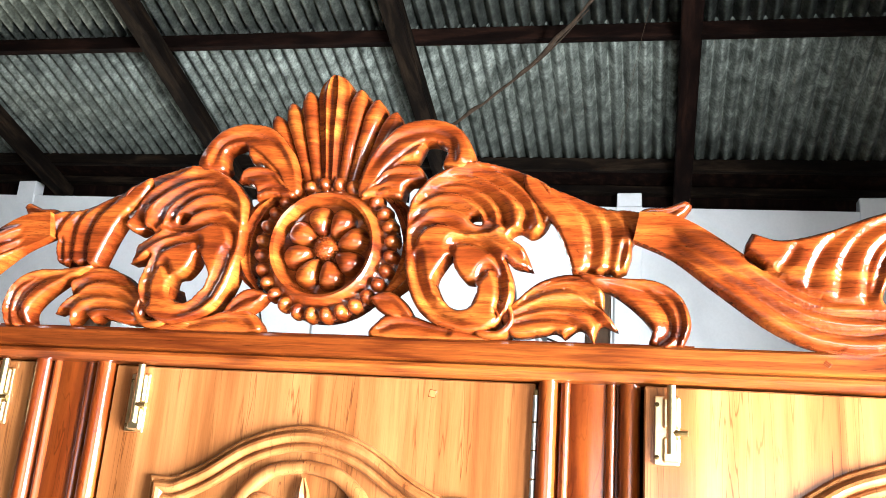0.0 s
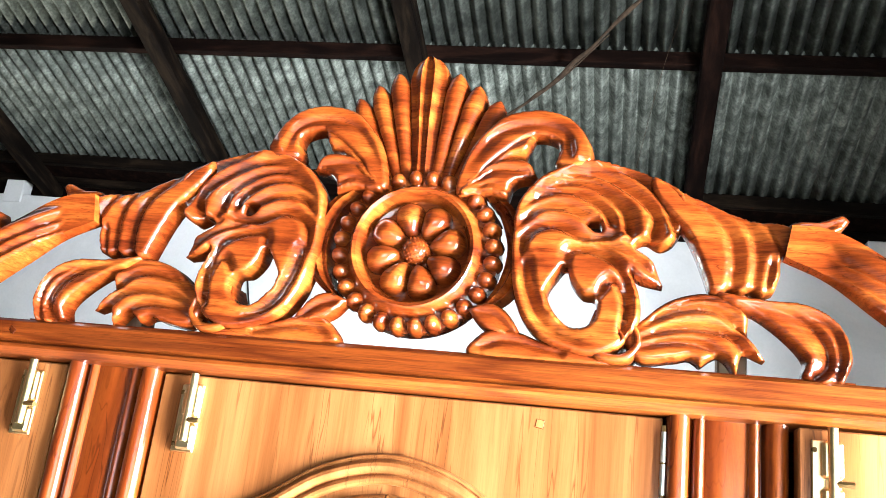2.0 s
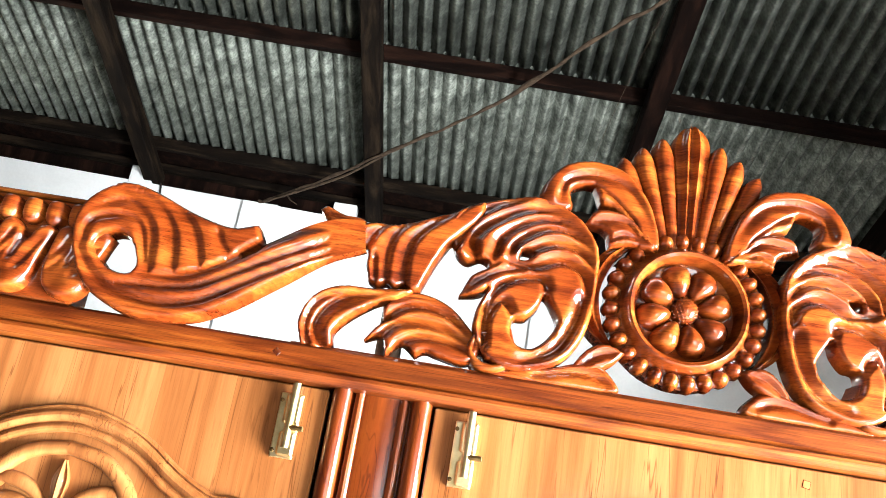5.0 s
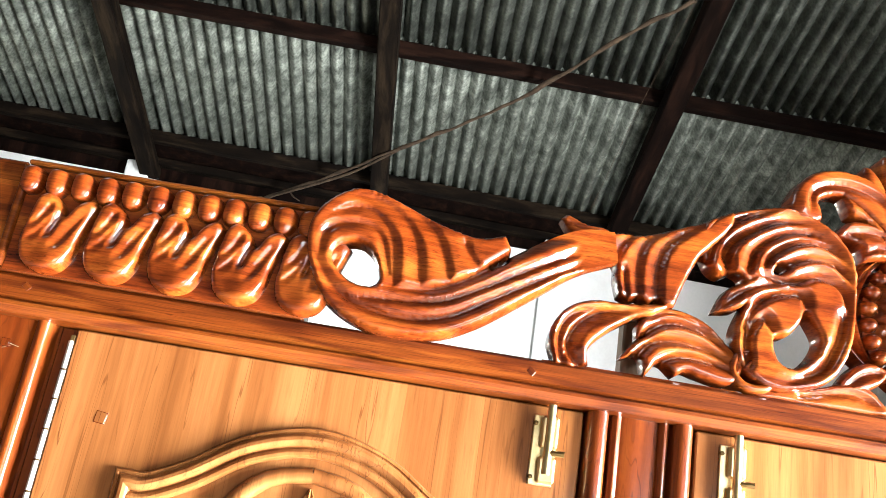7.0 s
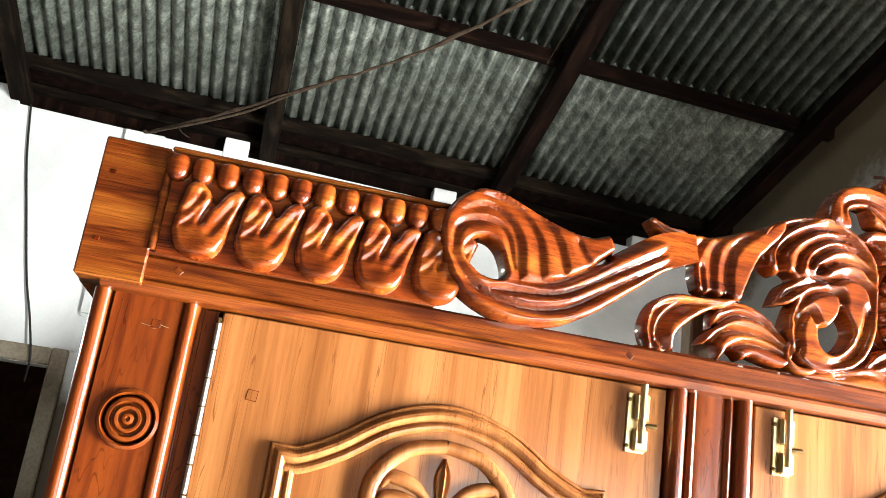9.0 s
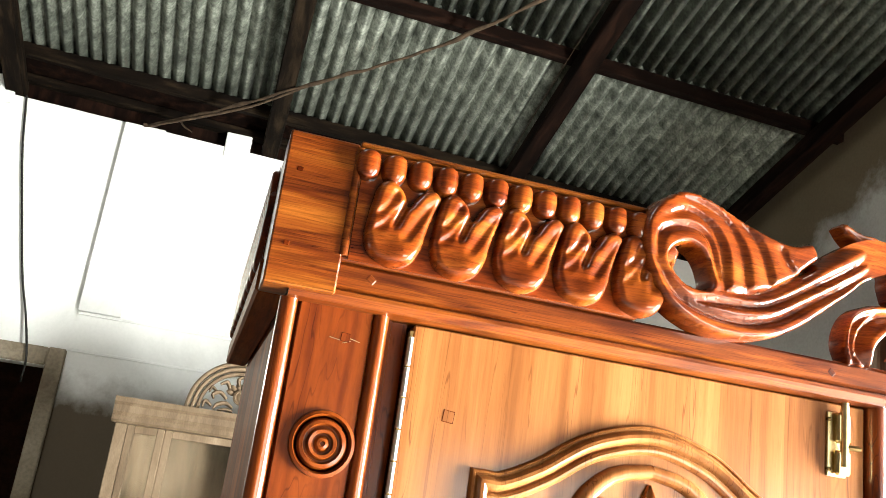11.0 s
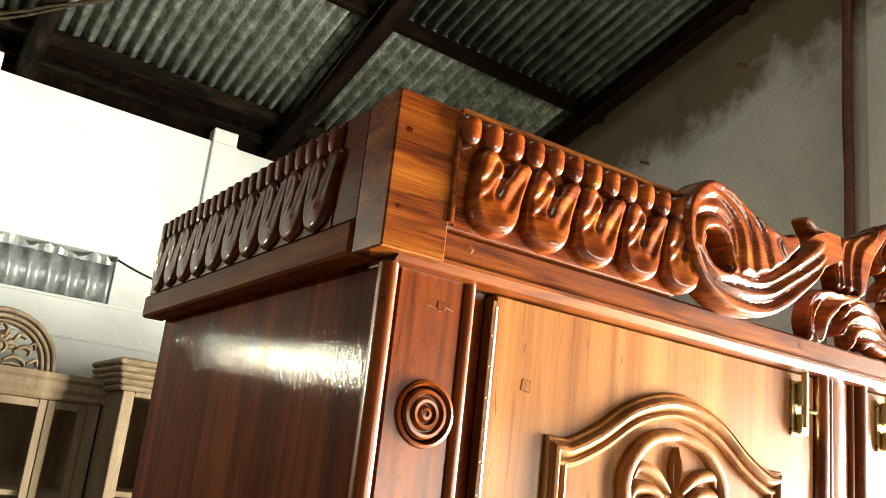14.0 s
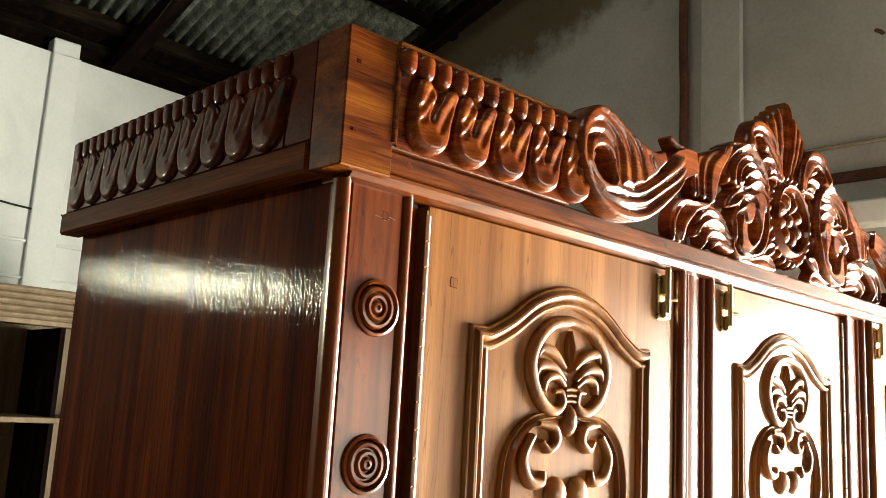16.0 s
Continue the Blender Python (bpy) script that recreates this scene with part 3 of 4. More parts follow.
stile(-0.968, -0.862, -1)
stile(0.862, 0.968, 1)
for s in (-1, 1):
    part("hinge_strip", box(min(s * 0.8615, s * 0.8475), max(s * 0.8615, s * 0.8475), 0.013, 0.02, 0.12, 1.7135), stile_teak, wardrobe)


def divider(c):
    w = 0.052
    p = [(c - w, 0.02), (c - w, 0.004)] + rounded(c - w + 0.011, 0.0, 0.010, 180, 360, 8) + [(c - w + 0.0235, 0.005)]
    p += rounded(c - w + 0.029, 0.001, 0.005, 180, 360, 6) + [(c - w + 0.036, 0.0), (c + w - 0.036, 0.0)]
    p += rounded(c + w - 0.029, 0.001, 0.005, 180, 360, 6) + [(c + w - 0.0235, 0.006), (c + w - 0.0225, 0.006)]
    p += rounded(c + w - 0.011, 0.0, 0.010, 180, 360, 8) + [(c + w, 0.004), (c + w, 0.02)]
    return part("divider", extrude(p, 0.12, 1.7155, "z"), stile_teak, wardrobe)


divider(-0.297)
divider(0.297)


def rise(points):
    return [(u * MM, z * MM, w * MM) for u, z, w in points]


def moulding(path, half, high, parent):
    """A moulding of two rounds and a hollow, run along a line on an upright plane, mitred at its corners."""
    p = np.array(path)
    way = np.diff(p, axis=0)
    way /= np.linalg.norm(way, axis=1)[:, None]
    side = np.stack((-way[:, 1], way[:, 0]), 1)
    before, after = np.vstack((side[:1], side)), np.vstack((side, side[-1:]))
    mitre = before + after
    mitre /= np.maximum(np.sum(mitre * before, 1), 0.3)[:, None]
    shape = [(-1.0, -0.4), (-1.0, 0.25), (-0.93, 0.5), (-0.8, 0.68), (-0.62, 0.72), (-0.45, 0.6), (-0.36, 0.38), (-0.28, 0.36), (-0.2, 0.6), (-0.05, 0.86), (0.15, 1.0), (0.36, 0.94), (0.52, 0.7), (0.6, 0.42), (0.68, 0.38), (0.75, 0.55), (0.88, 0.5), (1.0, 0.2), (1.0, -0.4)]
    m = len(shape)
    verts = [(q[0] + n[0] * half * w, -high * h, q[1] + n[1] * half * w) for q, n in zip(p, mitre) for w, h in shape]
    faces = [(i * m + j, (i + 1) * m + j, (i + 1) * m + (j + 1) % m, i * m + (j + 1) % m) for i in range(len(p) - 1) for j in range(m)]
    faces += [tuple(range(m)), tuple(range((len(p) - 1) * m, len(p) * m))[::-1]]
    return mesh("panel_moulding", verts, faces, door_teak, parent, sharp=30)


def door(u0, u1, latch_at):
    """A door leaf with an arched moulding and a carved plume, its bolt and, on the other side, a long hinge."""
    d = part("door", box(u0, u1, 0.0, 0.019, 0.12, 1.7125, 0.0015), door_teak, wardrobe, "golden varnished teak door with an arched moulding")
    c = (u0 + u1) / 2 + 0.002
    k = {"parent": d, "mat": door_teak, "back": 0.004, "n": 24}

    def at(points):
        return [(c + u, z, w) for u, z, w in rise(points)]
    arch = at([(-164, 1580, 0), (-146, 1581, 0), (-110, 1598, 0), (-60, 1629, 0), (0, 1643, 0), (60, 1629, 0), (110, 1598, 0), (146, 1581, 0), (164, 1580, 0)])
    moulding([(c - 0.164, 0.4), (c - 0.164, 1.0), *[tuple(p[:2]) for p in spline(arch, 49)], (c + 0.164, 1.0), (c + 0.164, 0.4)], 0.014, 0.0105, d)
    for s in (-1, 1):
        for name, pts, h, lanes in (
                ("ring", [(0, 1614, 7), (-38, 1606, 8), (-67, 1580, 9), (-74, 1550, 9), (-58, 1518, 9), (-32, 1503, 8), (-14, 1512, 6), (-17, 1527, 5), (-30, 1527, 3)], 10, 1),
                ("plume_leaf", [(-9, 1556, 3), (-30, 1572, 7), (-54, 1577, 7), (-62, 1566, 2)], 8, 1),
                ("plume_leaf", [(-11, 1541, 3), (-34, 1556, 7), (-58, 1556, 7), (-66, 1543, 3)], 9, 1),
                ("plume_leaf", [(-11, 1534, 3), (-29, 1545, 6), (-47, 1541, 6), (-52, 1527, 4)], 10, 1),
                ("heart_scroll", [(-12, 1499, 4), (-68, 1491, 7), (-102, 1462, 8), (-112, 1426, 9), (-112, 1390, 9), (-95, 1340, 8)], 10, 2),
                ("inner_scroll", [(-58, 1489, 4), (-31, 1485, 7), (-25, 1469, 7), (-39, 1459, 6), (-51, 1469, 3)], 11, 1),
                ("inner_scroll", [(-67, 1475, 5), (-83, 1450, 7), (-73, 1425, 8), (-50, 1421, 7), (-46, 1434, 3)], 10, 1)):
            carved(name, [(c - s * (p[0] - c), p[1], p[2]) for p in at(pts)], h * MM, lanes, **k)
    carved("plume", at([(0, 1602, 1), (0, 1584, 8), (0, 1564, 6), (0, 1551, 2)]), 0.010, 2, **k)
    for z in (1530, 1523, 1516):
        carved("collar", at([(-10, z, 3), (0, z + 1, 3.2), (10, z, 3)]), 0.008, 1, parent=d, mat=door_teak, back=0.004, n=6)
    dome("bulb", c, 1.493, 0.014, 0.020, 0.013, d, door_teak)
    for s in (-1, 1):
        dome("boss", c + s * 0.021, 1.408, 0.02, 0.02, 0.013, d, door_teak)
    if latch_at:
        latch(d, latch_at)
    return d


def latch(parent, u):
    """A brass barrel bolt near the top of a door."""
    plate = part("bolt", box(u - 0.011, u + 0.012, -0.0025, 0.001, 1.638, 1.703, 0.0008), brass, parent, "worn brass barrel bolt")
    part("cover", box(u - 0.004, u + 0.0125, -0.010, -0.0025, 1.672, 1.702, 0.002), brass, plate)
    part("cover", box(u - 0.004, u + 0.0125, -0.010, -0.0025, 1.640, 1.664, 0.002), brass, plate)
    tube("rod", [(u + 0.004, -0.0095, 1.648), (u + 0.004, -0.0095, 1.68), (u + 0.004, -0.0095, 1.713)], 0.0042, brass, plate, 10, 4)
    tube("knob", [(u + 0.006, -0.011, 1.668), (u + 0.013, -0.013, 1.668), (u + 0.019, -0.014, 1.668)], 0.0028, brass_dark, plate, 8, 4)
    for z in (1.645, 1.695):
        dome("screw", u - 0.009, z, 0.0026, 0.0026, 0.0015, plate, brass_dark, -0.0025, seg=8, rings=3)


door(-0.843, -0.352, -0.388)
door(-0.242, 0.243, -0.208)
ajar = door(0.352, 0.843, 0.373)
tagged(ajar, "golden varnished teak door standing slightly ajar")
ajar.matrix_basis = Matrix.Translation((0.843, 0.0, 0)) @ Matrix.Rotation(radians(2.2), 4, "Z") @ Matrix.Translation((-0.843, 0.0, 0))


def hinge(u):
    """A long piano hinge between a post and its door: knuckle after knuckle."""
    h = part("piano_hinge", box(u - 0.0016, u + 0.0016, -0.0015, 0.006, 0.16, 1.706), brass_dark, wardrobe, "long thin bright metal piano hinge")
    for i in range(20):
        z = 1.70 - i * 0.028
        tube("knuckle", [(u, -0.0025, z - 0.0262), (u, -0.0025, z - 0.013), (u, -0.0025, z)], 0.0026, bright_steel, h, 8, 3)


hinge(-0.8452)
hinge(0.2442)
hinge(0.8452)

for z in (1.5945, 1.4435):
    rosette = [(0.0290, 0.0), (0.0282, 0.0032), (0.0255, 0.0042), (0.0235, 0.0), (0.0220, 0.0), (0.0200, 0.0042), (0.0172, 0.0046), (0.0155, 0.0002), (0.0142, 0.0002), (0.0120, 0.0048), (0.0095, 0.0046), (0.0085, 0.0004), (0.0072, 0.0004), (0.0048, 0.0046), (0.0025, 0.005), (0.0015, 0.0025)]
    turned("rosette", -0.910, z, rosette, wardrobe, stile_teak, -0.003, label="turned ring rosette")



def wood_plug(u, z, y, half, parent, turn):
    """A square plug let into the wood, with a dark joint round it."""
    joint = part("plug_joint", box(-half, half, -0.0003, 0.002, -half, half, 0.0002), side_teak, parent, "dark joint round a square plug")
    joint.matrix_basis = pose(u, y, z, 0, turn, 0)
    part("plug", box(-half * 0.9, half * 0.9, -0.0004, 0.0015, -half * 0.9, half * 0.9, 0.0002), door_teak if y > -0.001 else stile_teak, joint)


wood_plug(-0.800, 1.635, 0.0, 0.0055, wardrobe, 6)
wood_plug(-0.905, 1.689, -0.003, 0.004, wardrobe, 3)
wood_plug(0.135, 1.697, 0.0, 0.004, wardrobe, 10)
for u, z, long, turn in ((-0.914, 1.6865, 0.005, 8), (-0.903, 1.685, 0.004, -22), (-0.896, 1.6875, 0.0045, 12)):
    chip = part("scratch", box(-long, long, -0.0002, 0.001, -0.0003, 0.0003), raw_wood, wardrobe, "pale scratch in the varnish")
    chip.matrix_basis = pose(u, -0.003, z, 0, turn, 0)

# crown: a frieze on three sides, carved with tongues and beads
crown = part("crown", box(-HALF, -0.632, -0.026, 0.02, 1.7525, 1.860, 0.002), crown_teak, wardrobe, "red-brown varnished crown with carved frieze")
part("crown_end", box(0.632, HALF, -0.026, 0.02, 1.7525, 1.860, 0.002), crown_teak, wardrobe)
for s in (-1, 1):
    part("corner_block", box(min(s * HALF, s * 0.925) - 0.001, max(s * HALF, s * 0.925) + 0.001, -0.0295, 0.022, 1.7205, 1.8615, 0.0015), crown_teak, crown, "corner block with the end of a plank")
    part("crown_side", box(min(s * HALF, s * 0.962), max(s * HALF, s * 0.962), 0.0225, 0.64, 1.7525, 1.860, 0.002), side_carved_dim, wardrobe)
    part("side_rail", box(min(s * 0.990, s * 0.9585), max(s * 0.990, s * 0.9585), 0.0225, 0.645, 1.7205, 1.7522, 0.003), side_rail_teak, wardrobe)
    carved("edge_strip", [(s * 0.923, 1.756, 0.0045), (s * 0.923, 1.81, 0.0045), (s * 0.923, 1.858, 0.0045)], 0.006, 1, crown, crown_teak, -0.026, -0.02, 6)

plugs = ((-0.9735, 1.826, -0.0303, 0.0027), (-0.9735, 1.757, -0.0303, 0.0027), (-0.893, 1.741, -0.0213, 0.004), (-0.41, 1.7395, -0.0213, 0.004), (0.52, 1.74, -0.0213, 0.0035))
for u, z, y, half in plugs:
    peg = part("nail_plug", box(-half, half, 0, 0.004, -half * 0.8, half * 0.8, 0.0006), crown_teak if half > 0.003 else side_teak, crown, "dark square nail plug")
    peg.matrix_basis = pose(u, y, z, 0, 38 if half > 0.003 else 4, 0)


TONGUE = [(-27, 66), (-30, 46), (-31, 26), (-24, 9), (-6, 1), (12, 5), (22, 20), (26, 40), (31, 58), (36, 72, 1), (27, 79), (15, 74), (6, 60, 1), (-1, 72), (-13, 81), (-23, 77)]
TONGUE_CUTS = [([(6, 64), (1, 52), (-4, 38)], 7, 4, 7), ([(-28, 42), (-16, 52), (-9, 68)], 2.5, 4, 7), ([(-27, 27), (-15, 38), (-7, 52)], 2, 4, 7), ([(30, 70), (20, 53), (12, 38), (6, 27)], 2.5, 5, 8)]


def tongue(parent, u, mat, known={}):
    """One tongue of the frieze: a round cup that forks into two leaves, each cut with hollow flutes."""
    if mat.name not in known:
        known[mat.name] = relief("tongue", TONGUE, TONGUE_CUTS, parent, mat, 15, -0.0262, -0.024, edge=7, rim=0.2, step=1.2, soften=3, sides=(1,), swells=((4, 13, 15, 4),), base=1.7525)[0]
        known[mat.name].location.x = u
        return
    ob = new("tongue", known[mat.name].data)
    ob.parent, ob.location = parent, (u, 0, 0)


def rise_at(u, points):
    return [(u + a, z, w) for a, z, w in rise(points)]


def frieze_board(parent, u0, u1, count, beads, mat, name="frieze"):
    """A board carved with a row of beads over a row of tongues."""
    f = part(name, box(u0, min(u1, u1 if count > 5 else -0.632), -0.0275, -0.0262, 1.7535, 1.858), mat, parent)
    step = (u1 - u0) / count
    for i in range(count):
        tongue(f, u0 + (i + 0.67) * step if count < 6 else u0 + (i + 0.5) * step, mat)
    for i in range(beads):
        u = u0 + 0.004 + 0.0247 * i if count < 6 else u0 + (u1 - u0) * (i + 0.45) / beads
        carved("bead", rise_at(u, [(0, 1855, 9), (0, 1853, 11.5), (0, 1848, 12.6), (0, 1841, 12.6), (0, 1835, 11.2), (0, 1830.5, 7.5), (0, 1828.5, 1.5)]), 0.0155, 1, f, mat, -0.026, -0.02, 20)
    return f


part("top_bead", box(-0.9235, -0.632, -0.0315, -0.022, 1.8595, 1.8645, 0.0015), crown_teak, crown)
frieze = frieze_board(crown, -0.918, -0.613, 5, 12, carved_teak)
frieze.location.x = 0.0
side_frieze = frieze_board(wardrobe, -0.275, 0.275, 10, 22, side_carved_dim, "side_frieze")
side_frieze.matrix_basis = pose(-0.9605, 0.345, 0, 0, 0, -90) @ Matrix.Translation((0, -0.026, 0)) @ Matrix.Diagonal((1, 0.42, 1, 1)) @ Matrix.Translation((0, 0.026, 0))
tagged(side_frieze, "dark red varnished side frieze carved with tongues, shade put into its colour")

# crest: pierced scrolls on both sides of a medallion
crest = part("crest", box(-0.40, 0.40, -0.012, 0.018, 1.7515, 1.7545), carved_teak, wardrobe, "pierced carved crest with scrolls, medallion and fan")

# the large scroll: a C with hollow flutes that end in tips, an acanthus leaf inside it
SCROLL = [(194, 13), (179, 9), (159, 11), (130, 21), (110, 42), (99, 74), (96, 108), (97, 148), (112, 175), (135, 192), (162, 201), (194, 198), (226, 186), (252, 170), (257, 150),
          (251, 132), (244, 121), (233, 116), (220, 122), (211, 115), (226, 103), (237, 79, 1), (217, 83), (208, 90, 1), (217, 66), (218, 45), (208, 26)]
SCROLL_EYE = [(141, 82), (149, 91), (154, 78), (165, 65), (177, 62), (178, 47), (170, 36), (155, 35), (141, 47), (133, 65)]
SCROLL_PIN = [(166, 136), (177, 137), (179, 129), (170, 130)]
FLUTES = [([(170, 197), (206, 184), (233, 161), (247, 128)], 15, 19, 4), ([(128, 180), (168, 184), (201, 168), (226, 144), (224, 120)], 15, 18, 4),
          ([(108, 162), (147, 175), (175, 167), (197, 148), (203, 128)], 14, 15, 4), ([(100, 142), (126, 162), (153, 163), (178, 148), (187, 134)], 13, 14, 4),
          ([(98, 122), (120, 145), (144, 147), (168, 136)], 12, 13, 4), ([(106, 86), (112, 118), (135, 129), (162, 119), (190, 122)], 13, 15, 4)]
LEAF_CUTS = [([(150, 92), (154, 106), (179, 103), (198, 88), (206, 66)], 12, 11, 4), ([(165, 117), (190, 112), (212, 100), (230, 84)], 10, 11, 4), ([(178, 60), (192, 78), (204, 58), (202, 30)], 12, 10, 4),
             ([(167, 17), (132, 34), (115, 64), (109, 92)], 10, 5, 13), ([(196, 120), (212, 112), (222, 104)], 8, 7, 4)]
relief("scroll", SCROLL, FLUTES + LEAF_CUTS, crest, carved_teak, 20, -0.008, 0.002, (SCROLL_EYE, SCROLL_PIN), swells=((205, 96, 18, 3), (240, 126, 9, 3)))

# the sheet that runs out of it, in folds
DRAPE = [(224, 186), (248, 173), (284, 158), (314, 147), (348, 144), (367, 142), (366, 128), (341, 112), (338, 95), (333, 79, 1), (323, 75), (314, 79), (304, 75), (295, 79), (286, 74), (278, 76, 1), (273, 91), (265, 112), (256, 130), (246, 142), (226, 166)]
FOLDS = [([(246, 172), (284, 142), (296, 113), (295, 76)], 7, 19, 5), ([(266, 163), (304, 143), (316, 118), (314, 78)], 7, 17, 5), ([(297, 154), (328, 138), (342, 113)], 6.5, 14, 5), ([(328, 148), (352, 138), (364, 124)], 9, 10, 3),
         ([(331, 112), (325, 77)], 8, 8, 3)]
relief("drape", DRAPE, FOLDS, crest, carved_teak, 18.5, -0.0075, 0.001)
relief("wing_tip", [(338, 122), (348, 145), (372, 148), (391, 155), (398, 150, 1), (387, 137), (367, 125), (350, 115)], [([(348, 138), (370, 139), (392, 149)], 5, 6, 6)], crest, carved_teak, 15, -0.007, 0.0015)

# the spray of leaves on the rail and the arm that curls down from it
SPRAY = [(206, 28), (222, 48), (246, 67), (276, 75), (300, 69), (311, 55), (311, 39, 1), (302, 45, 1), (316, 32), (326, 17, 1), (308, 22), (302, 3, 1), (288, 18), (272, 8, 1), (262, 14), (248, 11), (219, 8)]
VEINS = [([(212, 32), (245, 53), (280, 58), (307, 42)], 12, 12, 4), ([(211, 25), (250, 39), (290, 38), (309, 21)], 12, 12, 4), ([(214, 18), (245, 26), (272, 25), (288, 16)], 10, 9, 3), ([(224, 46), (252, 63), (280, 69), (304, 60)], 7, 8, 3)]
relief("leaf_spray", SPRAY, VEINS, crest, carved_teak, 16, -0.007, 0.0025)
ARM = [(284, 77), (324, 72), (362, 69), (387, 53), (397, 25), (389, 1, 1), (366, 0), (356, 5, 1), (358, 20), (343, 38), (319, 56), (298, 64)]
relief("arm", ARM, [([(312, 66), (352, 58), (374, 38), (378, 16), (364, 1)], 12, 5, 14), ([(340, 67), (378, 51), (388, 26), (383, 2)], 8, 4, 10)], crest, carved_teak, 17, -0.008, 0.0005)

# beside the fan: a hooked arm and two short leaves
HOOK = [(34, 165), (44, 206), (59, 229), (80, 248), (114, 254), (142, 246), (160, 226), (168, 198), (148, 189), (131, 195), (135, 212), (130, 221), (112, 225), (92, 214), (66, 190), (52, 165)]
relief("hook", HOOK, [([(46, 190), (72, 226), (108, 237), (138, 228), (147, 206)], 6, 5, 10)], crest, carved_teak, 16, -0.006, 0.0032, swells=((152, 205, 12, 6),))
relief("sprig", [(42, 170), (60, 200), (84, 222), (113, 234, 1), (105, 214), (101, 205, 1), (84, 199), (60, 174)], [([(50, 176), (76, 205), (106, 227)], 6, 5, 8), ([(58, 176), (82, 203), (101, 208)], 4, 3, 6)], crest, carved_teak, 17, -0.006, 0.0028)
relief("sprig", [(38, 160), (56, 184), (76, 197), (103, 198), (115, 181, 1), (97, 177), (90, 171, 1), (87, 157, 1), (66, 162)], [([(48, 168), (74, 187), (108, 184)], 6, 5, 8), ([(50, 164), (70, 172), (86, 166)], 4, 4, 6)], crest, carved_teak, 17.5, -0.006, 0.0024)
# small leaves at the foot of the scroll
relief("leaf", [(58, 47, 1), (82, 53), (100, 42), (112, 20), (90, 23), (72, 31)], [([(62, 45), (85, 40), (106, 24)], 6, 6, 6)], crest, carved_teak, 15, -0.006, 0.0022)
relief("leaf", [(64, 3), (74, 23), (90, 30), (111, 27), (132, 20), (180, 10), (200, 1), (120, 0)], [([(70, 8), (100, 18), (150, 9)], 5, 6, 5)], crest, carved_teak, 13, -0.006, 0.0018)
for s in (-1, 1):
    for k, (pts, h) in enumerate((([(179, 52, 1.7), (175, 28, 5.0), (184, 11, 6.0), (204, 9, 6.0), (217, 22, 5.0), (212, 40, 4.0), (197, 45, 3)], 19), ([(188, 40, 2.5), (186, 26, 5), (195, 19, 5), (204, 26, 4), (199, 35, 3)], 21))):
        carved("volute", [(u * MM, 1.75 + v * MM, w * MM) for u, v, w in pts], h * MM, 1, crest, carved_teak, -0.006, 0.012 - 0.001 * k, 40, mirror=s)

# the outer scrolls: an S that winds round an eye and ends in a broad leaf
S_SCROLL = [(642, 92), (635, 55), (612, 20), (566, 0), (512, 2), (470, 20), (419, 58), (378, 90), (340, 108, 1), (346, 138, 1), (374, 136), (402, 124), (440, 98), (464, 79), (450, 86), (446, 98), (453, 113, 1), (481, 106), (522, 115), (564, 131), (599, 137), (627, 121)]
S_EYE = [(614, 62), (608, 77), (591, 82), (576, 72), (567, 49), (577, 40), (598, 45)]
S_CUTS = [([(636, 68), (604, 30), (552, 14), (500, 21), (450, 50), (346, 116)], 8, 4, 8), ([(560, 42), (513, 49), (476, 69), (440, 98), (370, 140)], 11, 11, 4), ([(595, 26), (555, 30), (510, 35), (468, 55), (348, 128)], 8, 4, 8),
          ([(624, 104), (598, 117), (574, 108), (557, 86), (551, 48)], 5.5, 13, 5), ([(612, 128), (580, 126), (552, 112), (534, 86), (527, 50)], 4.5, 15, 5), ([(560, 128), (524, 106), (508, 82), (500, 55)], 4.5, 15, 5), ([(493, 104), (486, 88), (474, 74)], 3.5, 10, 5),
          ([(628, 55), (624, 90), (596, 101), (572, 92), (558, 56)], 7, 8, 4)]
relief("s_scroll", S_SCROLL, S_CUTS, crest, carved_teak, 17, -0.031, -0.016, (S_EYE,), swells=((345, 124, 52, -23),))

# medallion: a flower in a ring, set round with beads
MV = 1.853
turned("medallion", 0, MV, [(0.0835, -0.018), (0.0835, 0.004), (0.079, 0.006), (0.072, 0.006), (0.067, 0.010), (0.064, 0.020), (0.0605, 0.0235), (0.057, 0.022), (0.0545, 0.014), (0.052, 0.004), (0.046, 0.001), (0.030, 0.002)], crest, carved_teak, 0.0, 56)
for i in range(28):
    a = 2 * math.pi * (i + 0.5) / 28
    dome("bead", 0.0765 * math.cos(a) * 1.01, MV + 0.0765 * math.sin(a), 0.0102, 0.0090, 0.0175, crest, carved_teak, 0.0, a, 14, 6)
for i in range(8):
    a = 2 * math.pi * (i + 0.35) / 8
    dome("petal", 0.0325 * math.cos(a), MV + 0.0325 * math.sin(a), 0.0195, 0.0148, 0.020, crest, carved_teak, 0.0, a, 20, 8, 0.34)
for i in range(9):
    for j in range(9):
        u, v = (i - 4) * 0.0033, (j - 4) * 0.0033
        if u * u + v * v < 0.0142 ** 2:
            dome("seed", u * 0.9 - v * 0.4, MV + u * 0.4 + v * 0.9, 0.0019, 0.0019, 0.0018, crest, carved_teak, -0.018 * (1 - (u * u + v * v) / 0.0155 ** 2) ** 0.5 + 0.0005, 0, 6, 2)
dome("flower_heart", 0, MV, 0.0155, 0.0155, 0.019, crest, carved_teak, 0.0, 0, 20, 8)
